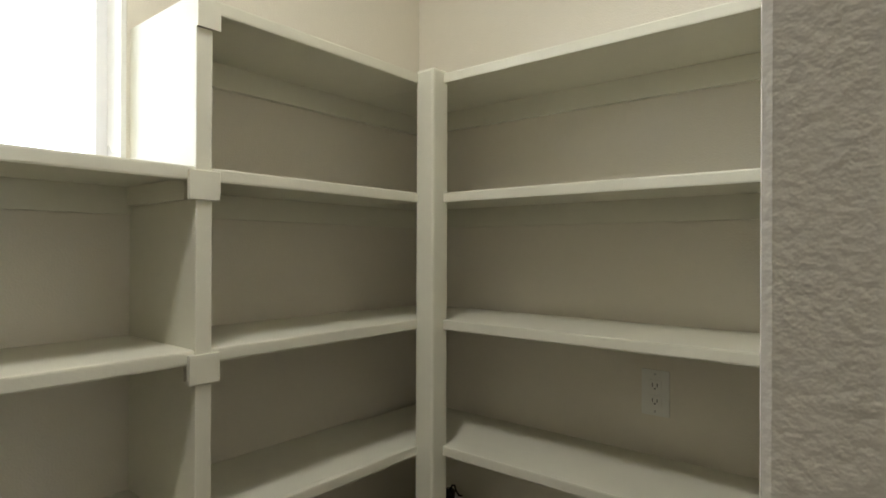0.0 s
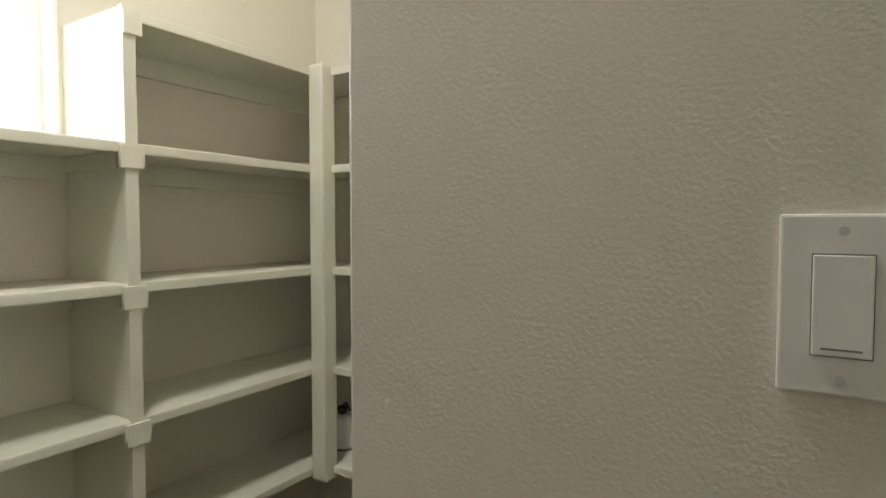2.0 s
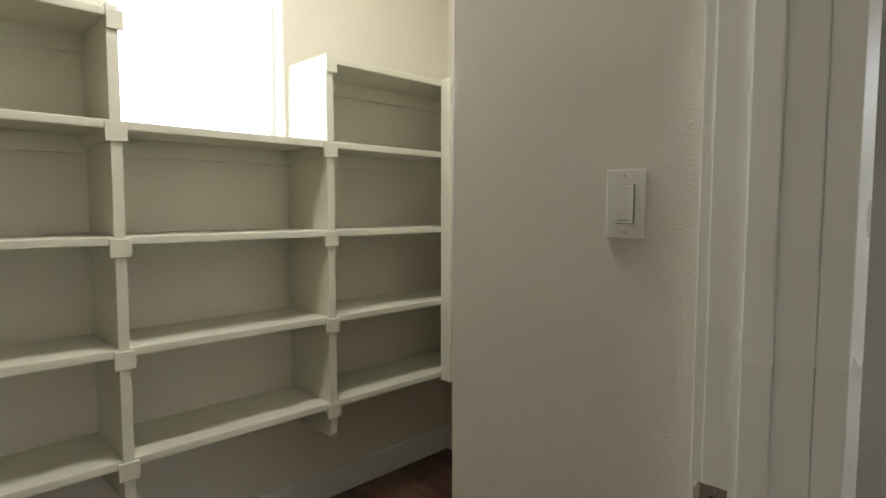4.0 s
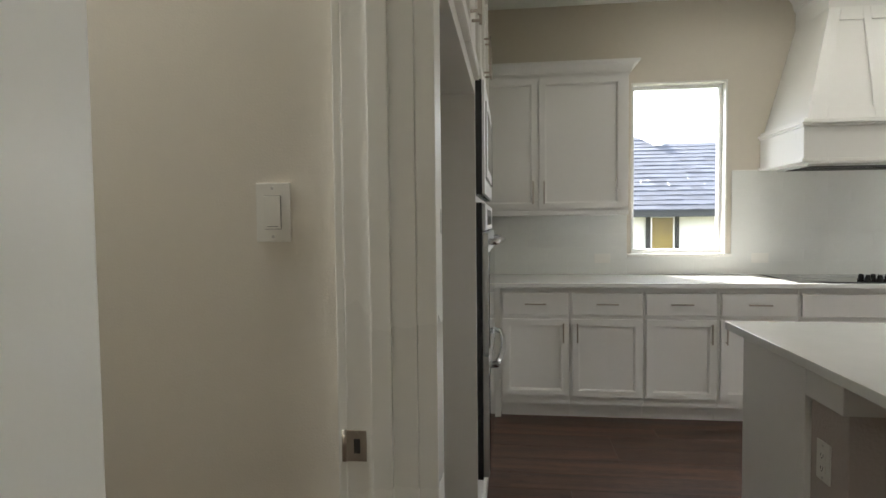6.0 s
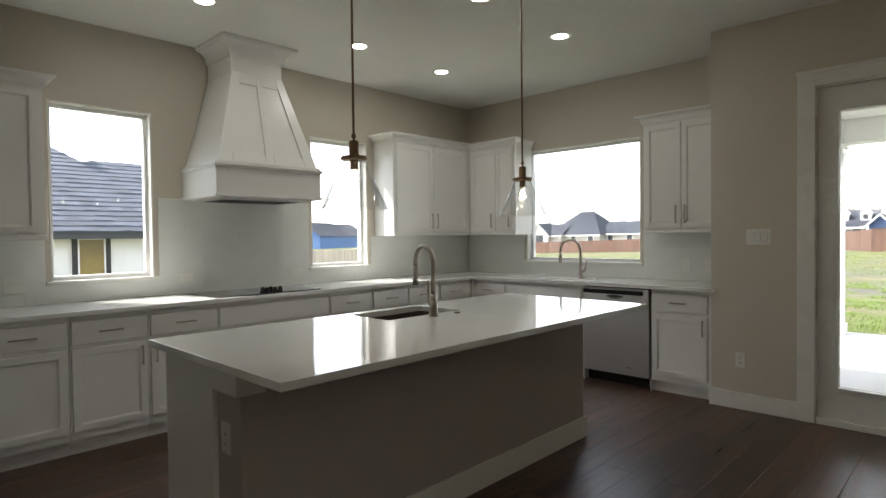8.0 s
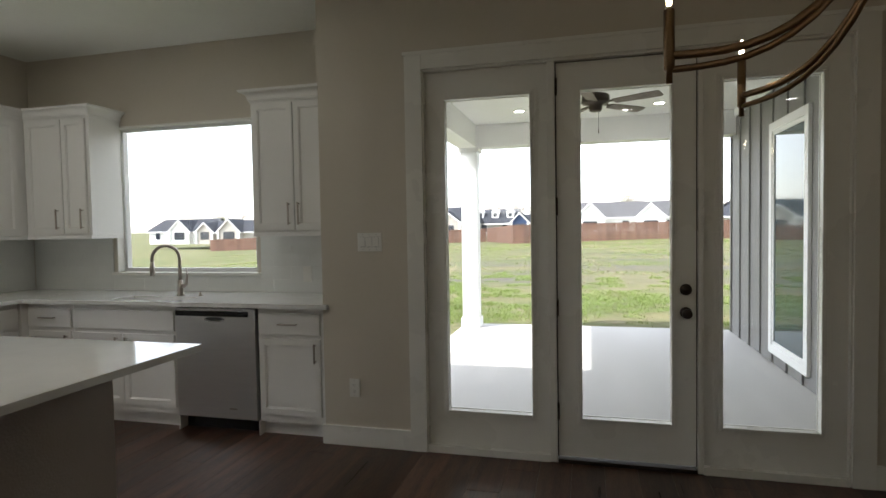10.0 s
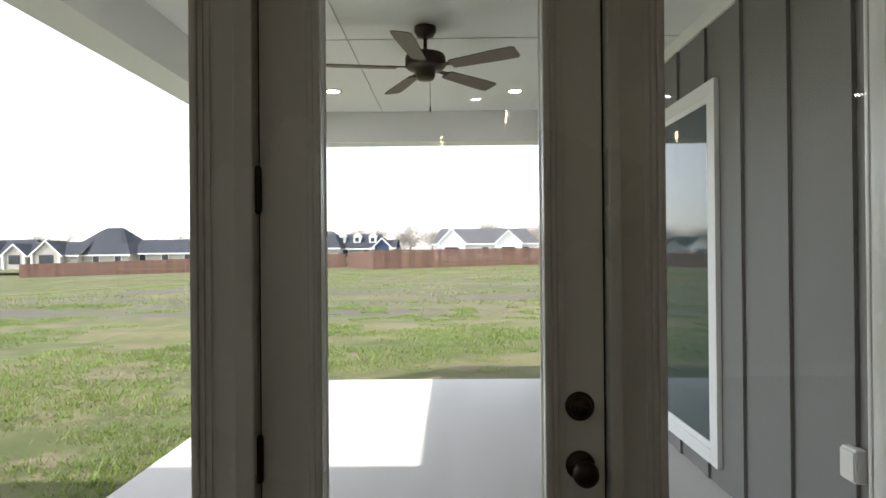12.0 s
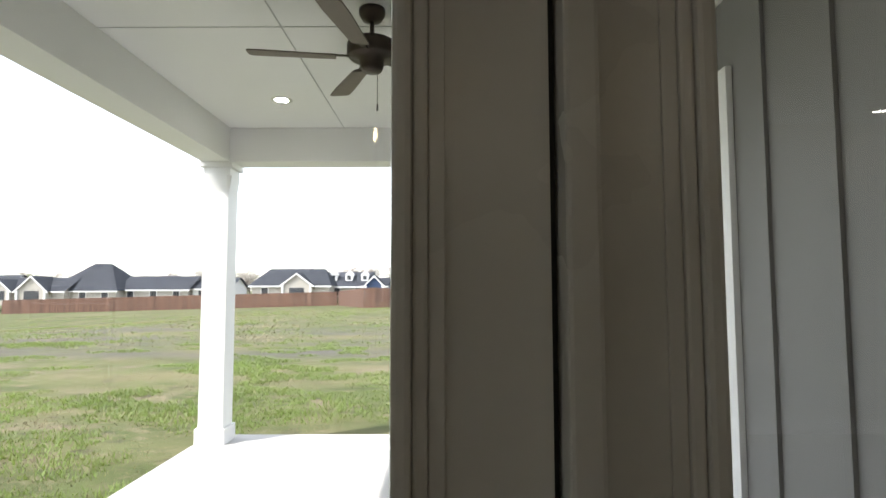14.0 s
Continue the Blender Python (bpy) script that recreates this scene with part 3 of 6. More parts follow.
# ---------------------------------------------------------------- kitchen cabinets
def shaker(name, side, u0, u1, n0, z0, z1, parent, rail=0.058, t=0.02):
    """A framed door with a stepped recessed panel, one connected mesh, its back at n0."""
    bm = bmesh.new()
    box(bm, *side.b(u0, u1, n0, n0 + t, z0, z1))
    bmesh.ops.recalc_face_normals(bm, faces=bm.faces[:])
    out = Vector((side.n[0], side.n[1], 0))
    front = max(bm.faces, key=lambda f: f.normal.dot(out))
    bmesh.ops.bevel(bm, geom=list(front.edges), offset=0.003, segments=2, affect="EDGES")
    front = max(bm.faces, key=lambda f: f.normal.dot(out) * f.calc_area())
    bmesh.ops.inset_individual(bm, faces=[front], thickness=rail - 0.003)
    for a, b in ((0.002, -0.005), (0.008, 0.0), (0.002, -0.006)):
        bmesh.ops.inset_individual(bm, faces=[front], thickness=a, depth=b)
    return part(name, bm, M_CAB, parent)


def slab_front(name, side, u0, u1, n0, z0, z1, parent):
    bm = bmesh.new()
    box(bm, *side.b(u0, u1, n0, n0 + 0.02, z0, z1))
    return part(name, bm, M_CAB, parent, "", 0.004)


def bar(side, u, n, z, length, parent, upright=True, material=None):
    """A slim bar pull with two standoffs."""
    bm = bmesh.new()
    if upright:
        box(bm, *side.b(u - 0.005, u + 0.005, n + 0.022, n + 0.032, z - length / 2, z + length / 2))
        for dz in (-length / 2 + 0.012, length / 2 - 0.012):
            box(bm, *side.b(u - 0.004, u + 0.004, n, n + 0.023, z + dz - 0.004, z + dz + 0.004))
    else:
        box(bm, *side.b(u - length / 2, u + length / 2, n + 0.022, n + 0.032, z - 0.005, z + 0.005))
        for du in (-length / 2 + 0.012, length / 2 - 0.012):
            box(bm, *side.b(u + du - 0.004, u + du + 0.004, n, n + 0.023, z - 0.004, z + 0.004))
    return part("handle", bm, material or M_NICKEL, parent, "slim brushed nickel bar pull", 0.0015)


DEPTH = 0.59


def base_unit(side, u0, u1, kind, label, hinge="l", group="base cabinets"):
    t = thing("base_cabinet", label, "cabinet", group)
    boxes("body", [side.b(u0 + 0.001, u1 - 0.001, 0.003, DEPTH, 0.10, 0.882)], M_CAB, t)
    boxes("toe_kick", [side.b(u0 + 0.001, u1 - 0.001, 0.003, DEPTH - 0.055, 0.0, 0.0995)], M_CAB, t, "", 0.0)
    g = 0.014
    if kind in ("drawer_door", "drawer_doors"):
        d = slab_front("drawer", side, u0 + g, u1 - g, DEPTH, 0.700, 0.846, t)
        bar(side, (u0 + u1) / 2, DEPTH + 0.02, 0.775, 0.14, d, False)
        if kind == "drawer_door":
            dd = shaker("door", side, u0 + g, u1 - g, DEPTH, 0.155, 0.672, t)
            bar(side, u1 - 0.045 if hinge == "l" else u0 + 0.045, DEPTH + 0.02, 0.585, 0.13, dd)
    elif kind == "panel":
        slab_front("false_front", side, u0 + g, u1 - g, DEPTH, 0.700, 0.846, t)
        m = (u0 + u1) / 2
        for a, b, h in ((u0 + g, m - 0.003, 1), (m + 0.003, u1 - g, 0)):
            dd = shaker("door", side, a, b, DEPTH, 0.155, 0.672, t)
            bar(side, b - 0.04 if h else a + 0.04, DEPTH + 0.02, 0.585, 0.13, dd)
    return t


LBL = "white shaker base cabinet with a drawer and nickel pulls"
for a, b, h in ((0.108, 0.562, "l"), (0.562, 1.034, "r"), (1.034, 1.495, "l"), (1.495, 1.978, "r")):
    base_unit(NORTH, a, b, "drawer_door", LBL, h)
base_unit(NORTH, 1.978, 2.956, "panel", "wide white shaker base cabinet under the black cooktop")
for a, b, h in ((2.956, 3.425, "l"), (3.425, 3.87, "r"), (3.87, 4.31, "l"), (4.31, 4.80, "r")):
    base_unit(NORTH, a, b, "drawer_door", LBL, h)
boxes("corner_filler", [NORTH.b(-0.598, 0.107, 0.003, DEPTH, 0.0, 0.882)], M_CAB)
tagged(bpy.data.objects["corner_filler"], "white filler panel in the blind cabinet corner", "cabinet panel")
boxes("corner_filler", [(4.801, 4.90, 2.6805, 2.80, 0.1, 0.8825)], M_CAB)
tagged(bpy.data.objects["corner_filler.001"], "white filler post where the base cabinets meet", "cabinet panel")
base_unit(EAST, 2.25, 2.68, "drawer_door", LBL, "r")
base_unit(EAST, 1.345, 2.25, "panel", "white shaker base cabinet under the bar sink")
base_unit(EAST, 0.215, 0.695, "drawer_door", "narrow white shaker base cabinet beside the dishwasher", "r")
boxes("end_panel", [EAST.b(0.193, 0.2135, 0.003, DEPTH + 0.02, 0.0, 0.882)], M_CAB)
tagged(bpy.data.objects["end_panel"], "white cabinet end panel against the return wall", "cabinet panel")

# dishwasher
dw = thing("dishwasher", "built-in stainless steel dishwasher with a dark control strip", "dishwasher")
boxes("tub", [EAST.b(0.70, 1.34, 0.003, DEPTH - 0.02, 0.10, 0.88)], M_BLACK, dw)
boxes("toe_kick", [EAST.b(0.70, 1.34, 0.003, DEPTH - 0.07, 0.0, 0.0995)], M_BLACK, dw)
boxes("door", [EAST.b(0.706, 1.334, DEPTH - 0.02, DEPTH + 0.025, 0.105, 0.868)], M_STEEL, dw, "brushed steel door", 0.004)
boxes("control_strip", [EAST.b(0.755, 1.334, DEPTH + 0.0245, DEPTH + 0.0265, 0.815, 0.852)], M_BLACK, dw, "black control strip")
bm = bmesh.new()
lathe(bm, [(0.0, 0.0), (0.05, 0.0), (0.05, 0.002), (0.0, 0.003)], 28)
bmesh.ops.transform(bm, verts=bm.verts[:], matrix=Matrix.Translation((XR - DEPTH - 0.0255, 1.02, 0.795)) @ Matrix.Rotation(-math.pi / 2, 4, "Y") @ Matrix.Diagonal((0.32, 1.6, 1, 1)))
part("pocket_handle", bm, M_DARK, dw, "dark recessed oval grip")
bm = bmesh.new()
sweep(bm, [(XR - DEPTH - 0.026, 1.02 + 0.07 * math.cos(a), 0.795 - 0.016 * math.sin(a)) for a in [math.pi * k / 10 for k in range(11)]], 0.006, 8)
part("grip_lip", bm, M_CHROME, dw, "bright lip under the grip", 0, True)
for a in (1.336, 0.6965):
    boxes("side_foot", [EAST.b(a, a + 0.0075, 0.003, DEPTH + 0.01, 0.0, 0.0995)], M_CAB, dw, "white panel foot")
boxes("badge", [EAST.b(0.86, 0.92, DEPTH + 0.025, DEPTH + 0.0265, 0.17, 0.18)], M_NICKEL, dw, "small plain metal badge")


def crown(bm, side, u0, u1, n, z0, z1, e0, e1, out=0.055):
    """A cove moulding along the front, mitred round the ends that stand free."""
    prof = [(0.0, 0.0), (0.009, 0.0), (0.009, 0.09), (0.015, 0.12)]
    prof += [(0.015 + (out - 0.022) * (1 - math.cos(a)), 0.12 + 0.66 * math.sin(a)) for a in [math.pi / 2 * k / 7 for k in range(1, 8)]]
    prof += [(out - 0.007, 0.82), (out, 0.86), (out, 1.0), (0.0, 1.0)]
    rows = []
    for o, f in prof:
        line = [(u0 - o, 0.003)] if e0 else []
        line += [(u0 - (o if e0 else 0), n + o), (u1 + (o if e1 else 0), n + o)]
        line += [(u1 + o, 0.003)] if e1 else []
        rows.append([bm.verts.new(side.p(u, d, z0 + f * (z1 - z0))) for u, d in line])
    for a, b in zip(rows, rows[1:]):
        for k in range(len(a) - 1):
            bm.faces.new((a[k], a[k + 1], b[k + 1], b[k]))
    ends = rows[-1] if e0 and e1 else rows[-1] + [bm.verts.new(side.p(u, 0.003, z1)) for u in ((u1,) if not e1 else ()) + ((u0,) if not e0 else ())]
    bm.faces.new(ends)
    for k, free in ((0, e0), (-1, e1)):
        bm.faces.new([r[k] for r in rows])


def upper_unit(side, u0, u1, doors, label, z0=1.36, z1=2.335, top=2.415, e0=True, e1=True, depth=0.31):
    t = thing("wall_cabinet", label, "cabinet", "wall cabinets")
    boxes("body", [side.b(u0, u1, 0.003, depth, z0 + 0.03, z1)], M_CAB, t)
    boxes("light_rail", [side.b(u0, u1, 0.003, depth + 0.012, z0, z0 + 0.0295)], M_CAB, t, "", 0.003)
    bm = bmesh.new()
    crown(bm, side, u0, u1, depth + 0.004, z1 + 0.0005, top, e0, e1, 0.065)
    part("cornice", bm, M_CAB, t, "flared white cove cornice")
    boxes("frieze", [side.b(u0 - (0.004 if e0 else 0), u1 + (0.004 if e1 else 0), 0.003, depth + 0.004, z1 - 0.012, z1)], M_CAB, t)
    for a, b, hu in doors:
        d = shaker("door", side, a, b, depth, z0 + 0.045, z1 - 0.02, t)
        bar(side, hu, depth + 0.02, z0 + 0.16, 0.16, d)
    return t


upper_unit(NORTH, -0.20, 0.99, ((-0.18, 0.366, 0.333), (0.376, 0.955, 0.410)), "white shaker wall cabinet with two doors beside the window", e0=False)
upper_unit(NORTH, 3.955, 5.139, ((3.99, 4.51, 4.475), (4.52, 5.06, 4.555)), "white shaker corner wall cabinet with two doors", e1=False)
upper_unit(EAST, 2.335, 2.989, ((2.60, 2.955, 2.645), (2.365, 2.592, 2.40)), "white shaker wall cabinet turning the kitchen corner", e1=False)
upper_unit(EAST, 0.193, 0.885, ((0.20, 0.538, 0.503), (0.546, 0.865, 0.581)), "white shaker wall cabinet beside the sink window", e0=False)

# counters
def slab_with_hole(bm, x0, x1, y0, y1, z0, z1, hole):
    """A stone slab with a rectangular cut-out, one closed mesh."""
    a0, a1, c0, c1 = hole
    def ring(z):
        return [bm.verts.new((x, y, z)) for x, y in ((x0, y0), (x1, y0), (x1, y1), (x0, y1))], [bm.verts.new((x, y, z)) for x, y in ((a0, c0), (a1, c0), (a1, c1), (a0, c1))]
    ob, ib = ring(z0)
    ot, it_ = ring(z1)
    for k in range(4):
        n = (k + 1) % 4
        bm.faces.new((ot[k], ot[n], it_[n], it_[k]))
        bm.faces.new((ob[n], ob[k], ib[k], ib[n]))
        bm.faces.new((ob[k], ob[n], ot[n], ot[k]))
        bm.faces.new((ib[n], ib[k], it_[k], it_[n]))


ct = thing("kitchen_counter", "L-shaped polished white quartz counter on white cabinets", "countertop")
bm = bmesh.new()
box(bm, -0.597, XR - 0.003, YH - 0.645, YH - 0.003, 0.884, 0.914)
part("long_slab", bm, M_QUARTZ, ct, "", 0.003)
SX0, SX1, SY0, SY1 = 4.885, 5.10, 1.34, 1.93
bm = bmesh.new()
slab_with_hole(bm, XJ - 0.03, XR - 0.003, 0.195, YH - 0.6455, 0.884, 0.914, (SX0, SX1, SY0, SY1))
part("sink_slab", bm, M_QUARTZ, ct)
boxes("end_nib", [(XJ - 0.03, XJ - 0.002, 0.15, 0.1945, 0.884, 0.914)], M_QUARTZ, ct)


def basin(name, label, x0, x1, y0, y1, z, depth=0.2):
    t = thing(name, label, "sink")
    w = 0.012
    boxes("bowl", [(x0, x1, y0, y1, z - depth, z - depth + w), (x0, x0 + w, y0, y1, z - depth + w, z), (x1 - w, x1, y0, y1, z - depth + w, z), (x0 + w, x1 - w, y0, y0 + w, z - depth + w, z), (x0 + w, x1 - w, y1 - w, y1, z - depth + w, z)], M_SINK, t, "dark brown bowl")
    bm = bmesh.new()
    lathe(bm, [(0.0, 0.0), (0.035, 0.0), (0.045, 0.004), (0.045, 0.0)], 20, ((x0 + x1) / 2, (y0 + y1) / 2, z - depth + w + 0.001))
    part("drain", bm, M_CHROME, t, "round drain", 0, True)
    return t


basin("bar_sink", "undermounted dark bar sink in white quartz", SX0 + 0.001, SX1 - 0.001, SY0 + 0.001, SY1 - 0.001, 0.8835, 0.16)


def faucet(x, y, z, direction, h, reach, handle_dir, label, scale=1.0):
    t = thing("kitchen_faucet", label, "faucet")
    d = Vector(direction).normalized()
    bm = bmesh.new()
    lathe(bm, [(0.0, 0.0), (0.030 * scale, 0.0), (0.030 * scale, 0.006), (0.024 * scale, 0.014), (0.021 * scale, 0.05), (0.019 * scale, 0.12), (0.0, 0.12)], 24, (x, y, z))
    part("base", bm, M_NICKEL, t, "", 0, True)
    r = reach / 2
    c = Vector((x, y, z + h - r)) + d * r
    pts = [Vector((x, y, z + 0.11)), Vector((x, y, z + h - r))]
    pts += [c - d * r * math.cos(a) + Vector((0, 0, r * math.sin(a))) for a in [math.pi * k / 14 for k in range(1, 15)]]
    end = pts[-1]
    bm = bmesh.new()
    sweep(bm, pts + [end - Vector((0, 0, 0.02))], 0.0125 * scale, 14)
    part("spout", bm, M_NICKEL, t, "tall arched brushed nickel spout", 0, True)
    bm = bmesh.new()
    tube(bm, end - Vector((0, 0, 0.02)), end - Vector((0, 0, 0.13)), 0.0145 * scale, 0.018 * scale, 18)
    part("spray_head", bm, M_NICKEL, t, "", 0, True)
    bm = bmesh.new()
    for k in range(3):
        bmesh.ops.create_uvsphere(bm, u_segments=8, v_segments=6, radius=0.006, matrix=Matrix.Translation(end - Vector((0, 0, 0.06 + 0.02 * k)) - d * -0.015))
    part("spray_button", bm, M_DARK, t, "dark buttons on the spray head")
    hd = Vector(handle_dir).normalized()
    bm = bmesh.new()
    p0 = Vector((x, y, z + 0.075))
    sweep(bm, [p0, p0 + hd * 0.035, p0 + hd * 0.05 + Vector((0, 0, 0.012)), p0 + hd * 0.06 + Vector((0, 0, 0.07)), p0 + hd * 0.058 + Vector((0, 0, 0.13))], [0.016 * scale, 0.016 * scale, 0.012 * scale, 0.007 * scale, 0.005 * scale], 12)
    part("lever", bm, M_NICKEL, t, "slender lever", 0, True)
    return t


faucet(5.165, 1.555, 0.9142, (-0.35, 0.9, 0), 0.385, 0.20, (0.1, -1, 0.0), "brushed nickel arched faucet at the bar sink")
bm = bmesh.new()
lathe(bm, [(0.0, 0.0), (0.018, 0.0), (0.018, 0.005), (0.010, 0.007), (0.010, 0.03), (0.0, 0.03)], 16, (5.165, 1.38, 0.9142))
tagged(part("sink_button", bm, M_NICKEL, None, "", 0, True), "small round nickel button behind the bar sink", "sink button")

# cooktop
ck = thing("cooktop", "flat black glass electric cooktop set in white quartz", "cooktop")
boxes("glass_top", [(1.965, 2.875, 2.70, 3.20, 0.9143, 0.922)], M_BGLASS, ck, "", 0.002)
M_RING = mat("grey printed ring", (0.12, 0.12, 0.12), 0.3)
for x, y, r in ((2.15, 2.83, 0.09), (2.15, 3.07, 0.075), (2.70, 2.84, 0.075), (2.70, 3.07, 0.10), (2.42, 3.07, 0.07)):
    bm = bmesh.new()
    lathe(bm, [(r, 0.0), (r, 0.0006), (r + 0.004, 0.0006), (r + 0.004, 0.0)], 36, (x, y, 0.9221))
    part("burner_ring", bm, M_RING, ck, "thin grey burner ring")
for x, y in ((2.40, 2.745), (2.47, 2.745), (2.40, 2.815), (2.47, 2.815), (2.535, 2.78)):
    bm = bmesh.new()
    lathe(bm, [(0.0, 0.0), (0.022, 0.0), (0.021, 0.012), (0.017, 0.014), (0.016, 0.03), (0.013, 0.033), (0.0, 0.033)], 20, (x, y, 0.9221))
    box(bm, x - 0.003, x + 0.003, y - 0.019, y + 0.019, 0.952, 0.962)
    part("knob", bm, M_BLACK, ck, "black control knob")

# splash tiles with real joints
TW, TH, GAP = 0.305, 0.102, 0.0006
back = [NORTH.b(-0.2, 1.039, 0.001, 0.0085, 0.9145, 1.359), NORTH.b(1.782, 3.143, 0.001, 0.0085, 0.9145, 1.67), NORTH.b(3.893, XR - 0.012, 0.001, 0.0085, 0.9145, 1.358), NORTH.b(1.039, 1.782, 0.001, 0.0085, 0.9145, 1.044), NORTH.b(3.143, 3.893, 0.001, 0.0085, 0.9145, 1.044),
        EAST.b(0.192, 1.024, 0.001, 0.0085, 0.9145, 1.359), EAST.b(2.442, YH - 0.012, 0.001, 0.0085, 0.9145, 1.358), EAST.b(1.024, 2.442, 0.001, 0.0085, 0.9145, 1.044)]
splash = tagged(boxes("backsplash", back, M_GROUT), "glossy white subway tile backsplash", "backsplash", kind="structure")
boxes("edge_strip", [NORTH.b(1.782, 3.143, 0.001, 0.011, 1.6705, 1.678)], M_TRIM, splash)

# range hood
hood = thing("range_hood", "tapered white painted range hood with panelled front and cornice", "range hood")
bm = bmesh.new()
box(bm, 1.975, 2.872, 2.675, YH - 0.004, 1.69, 1.885)
part("apron", bm, M_CAB, hood, "", 0.004)
boxes("lower_band", [(1.960, 2.887, 2.660, YH - 0.004, 1.668, 1.6895)], M_CAB, hood, "", 0.004)
it = [(1.965, 2.882, 2.665, YH - 0.004, 1.8855, 1.90), (1.955, 2.892, 2.655, YH - 0.004, 1.90, 1.915), (1.975, 2.872, 2.675, YH - 0.004, 1.915, 1.935)]
boxes("shelf_moulding", it, M_CAB, hood, "", 0.003)
lo, hi = (2.00, 2.847, 2.70, YH - 0.004), (2.20, 2.635, 2.87, YH - 0.004)
bm = bmesh.new()
frustum(bm, lo, hi, 1.935, 2.66)
part("tapered_body", bm, M_CAB, hood)
boxes("neck", [(2.20, 2.635, 2.87, YH - 0.004, 2.6605, 2.80)], M_CAB, hood)
bm = bmesh.new()
crown(bm, NORTH, 2.20, 2.635, YH - 2.87, 2.785, CEIL - 0.001, True, True, 0.10)
part("cornice", bm, M_CAB, hood, "white cove cornice against the ceiling")


def on_slope(s, f, out=0.0):
    """A point of the hood's sloping front: s from edge to edge, f from foot to top."""
    x0, x1 = lo[0] + (hi[0] - lo[0]) * f, lo[1] + (hi[1] - lo[1]) * f
    y = lo[2] + (hi[2] - lo[2]) * f
    return Vector((x0 + (x1 - x0) * s, y - out, 1.935 + (2.66 - 1.935) * f))


def slope_strip(name, quad):
    bm = bmesh.new()
    a = [bm.verts.new(on_slope(s, f, -0.002)) for s, f in quad]
    b = [bm.verts.new(on_slope(s, f, 0.011)) for s, f in quad]
    bm.faces.new(a)
    bm.faces.new(b[::-1])
    for i in range(4):
        bm.faces.new((a[i], a[(i + 1) % 4], b[(i + 1) % 4], b[i]))
    part(name, bm, M_CAB, hood, "", 0.002)


for q in (((0.0, 0.0), (0.13, 0.0), (0.16, 1.0), (0.0, 1.0)), ((0.46, 0.0), (0.54, 0.0), (0.55, 1.0), (0.45, 1.0)), ((0.87, 0.0), (1.0, 0.0), (1.0, 1.0), (0.84, 1.0)),
          ((0.131, 0.0), (0.459, 0.0), (0.4585, 0.10), (0.133, 0.10)), ((0.541, 0.0), (0.869, 0.0), (0.867, 0.10), (0.5415, 0.10)),
          ((0.158, 0.88), (0.4505, 0.88), (0.4495, 1.0), (0.161, 1.0)), ((0.5495, 0.88), (0.842, 0.88), (0.839, 1.0), (0.5505, 1.0))):
    slope_strip("frame_strip", q)
boxes("filter_insert", [(2.06, 2.79, 2.80, 3.22, 1.655, 1.6675)], M_STEEL, hood, "stainless filter insert", 0.002)
boxes("filter_slot", [(2.10, 2.75, 2.84, 2.98, 1.651, 1.6548), (2.10, 2.75, 3.03, 3.18, 1.651, 1.6548)], M_DARK, hood)

# ---------------------------------------------------------------- appliance wall
XT = 0.045
YT0, YT1 = 1.06, 1.93
tower = thing("oven_cabinet", "tall white cabinet housing the double oven and microwave", "cabinet")
for n, b in (("side_panel", (-0.596, XT, YT0, YT0 + 0.04, 0.0, 2.50)), ("side_panel", (-0.596, XT, YT1 - 0.04, YT1, 0.0, 2.50)), ("plinth", (-0.596, XT, YT0 + 0.0405, YT1 - 0.0405, 0.0, 0.30)), ("rail", (-0.596, XT, YT0 + 0.0405, YT1 - 0.0405, 1.395, 1.42)), ("top_box", (-0.596, XT, YT0 + 0.0405, YT1 - 0.0405, 1.865, 2.50))):
    boxes(n, [b], M_CAB, tower)
for a, b, hu in ((YT0 + 0.012, (YT0 + YT1) / 2 - 0.003, (YT0 + YT1) / 2 - 0.04), ((YT0 + YT1) / 2 + 0.003, YT1 - 0.012, (YT0 + YT1) / 2 + 0.04)):
    d = shaker("door", WEST, a, b, XT, 1.90, 2.475, tower)
    bar(WEST, hu, XT + 0.02, 2.05, 0.17, d)
boxes("toe_moulding", [(XT, XT + 0.014, YT0, YT1, 0.0, 0.09)], M_CAB, tower, "", 0.003)
bm = bmesh.new()
crown(bm, WEST, 0.125, YT1 + 0.001, XT, 2.50, 2.60, False, True, 0.085)
part("cornice", bm, M_CAB, tower, "flared white cove cornice")
filler = thing("tall_filler_cabinet", "tall white cabinet between oven and kitchen corner", "cabinet")
boxes("body", [(-0.596, XT - 0.06, YT1 + 0.001, 2.655, 0.915, 2.335)], M_CAB, filler)
boxes("base", [(-0.596, XT, YT1 + 0.001, 2.65, 0.0, 0.883)], M_CAB, filler)
niche = thing("fridge_surround", "empty white refrigerator niche with cabinets above", "cabinet")
boxes("side_panel", [(-0.595, 0.016, 0.100, 0.122, 0.0, 1.80), (-0.595, XT, 0.100, 0.122, 1.80, 2.50)], M_CAB, niche)
boxes("bridge", [(-0.595, XT, 0.1225, YT0 - 0.001, 1.80, 2.50)], M_CAB, niche)
for a, b, hu in ((0.135, 0.588, 0.55), (0.594, YT0 - 0.012, 0.63)):
    d = shaker("door", WEST, a, b, XT, 1.845, 2.475, niche)
    bar(WEST, hu, XT + 0.02, 1.99, 0.17, d)

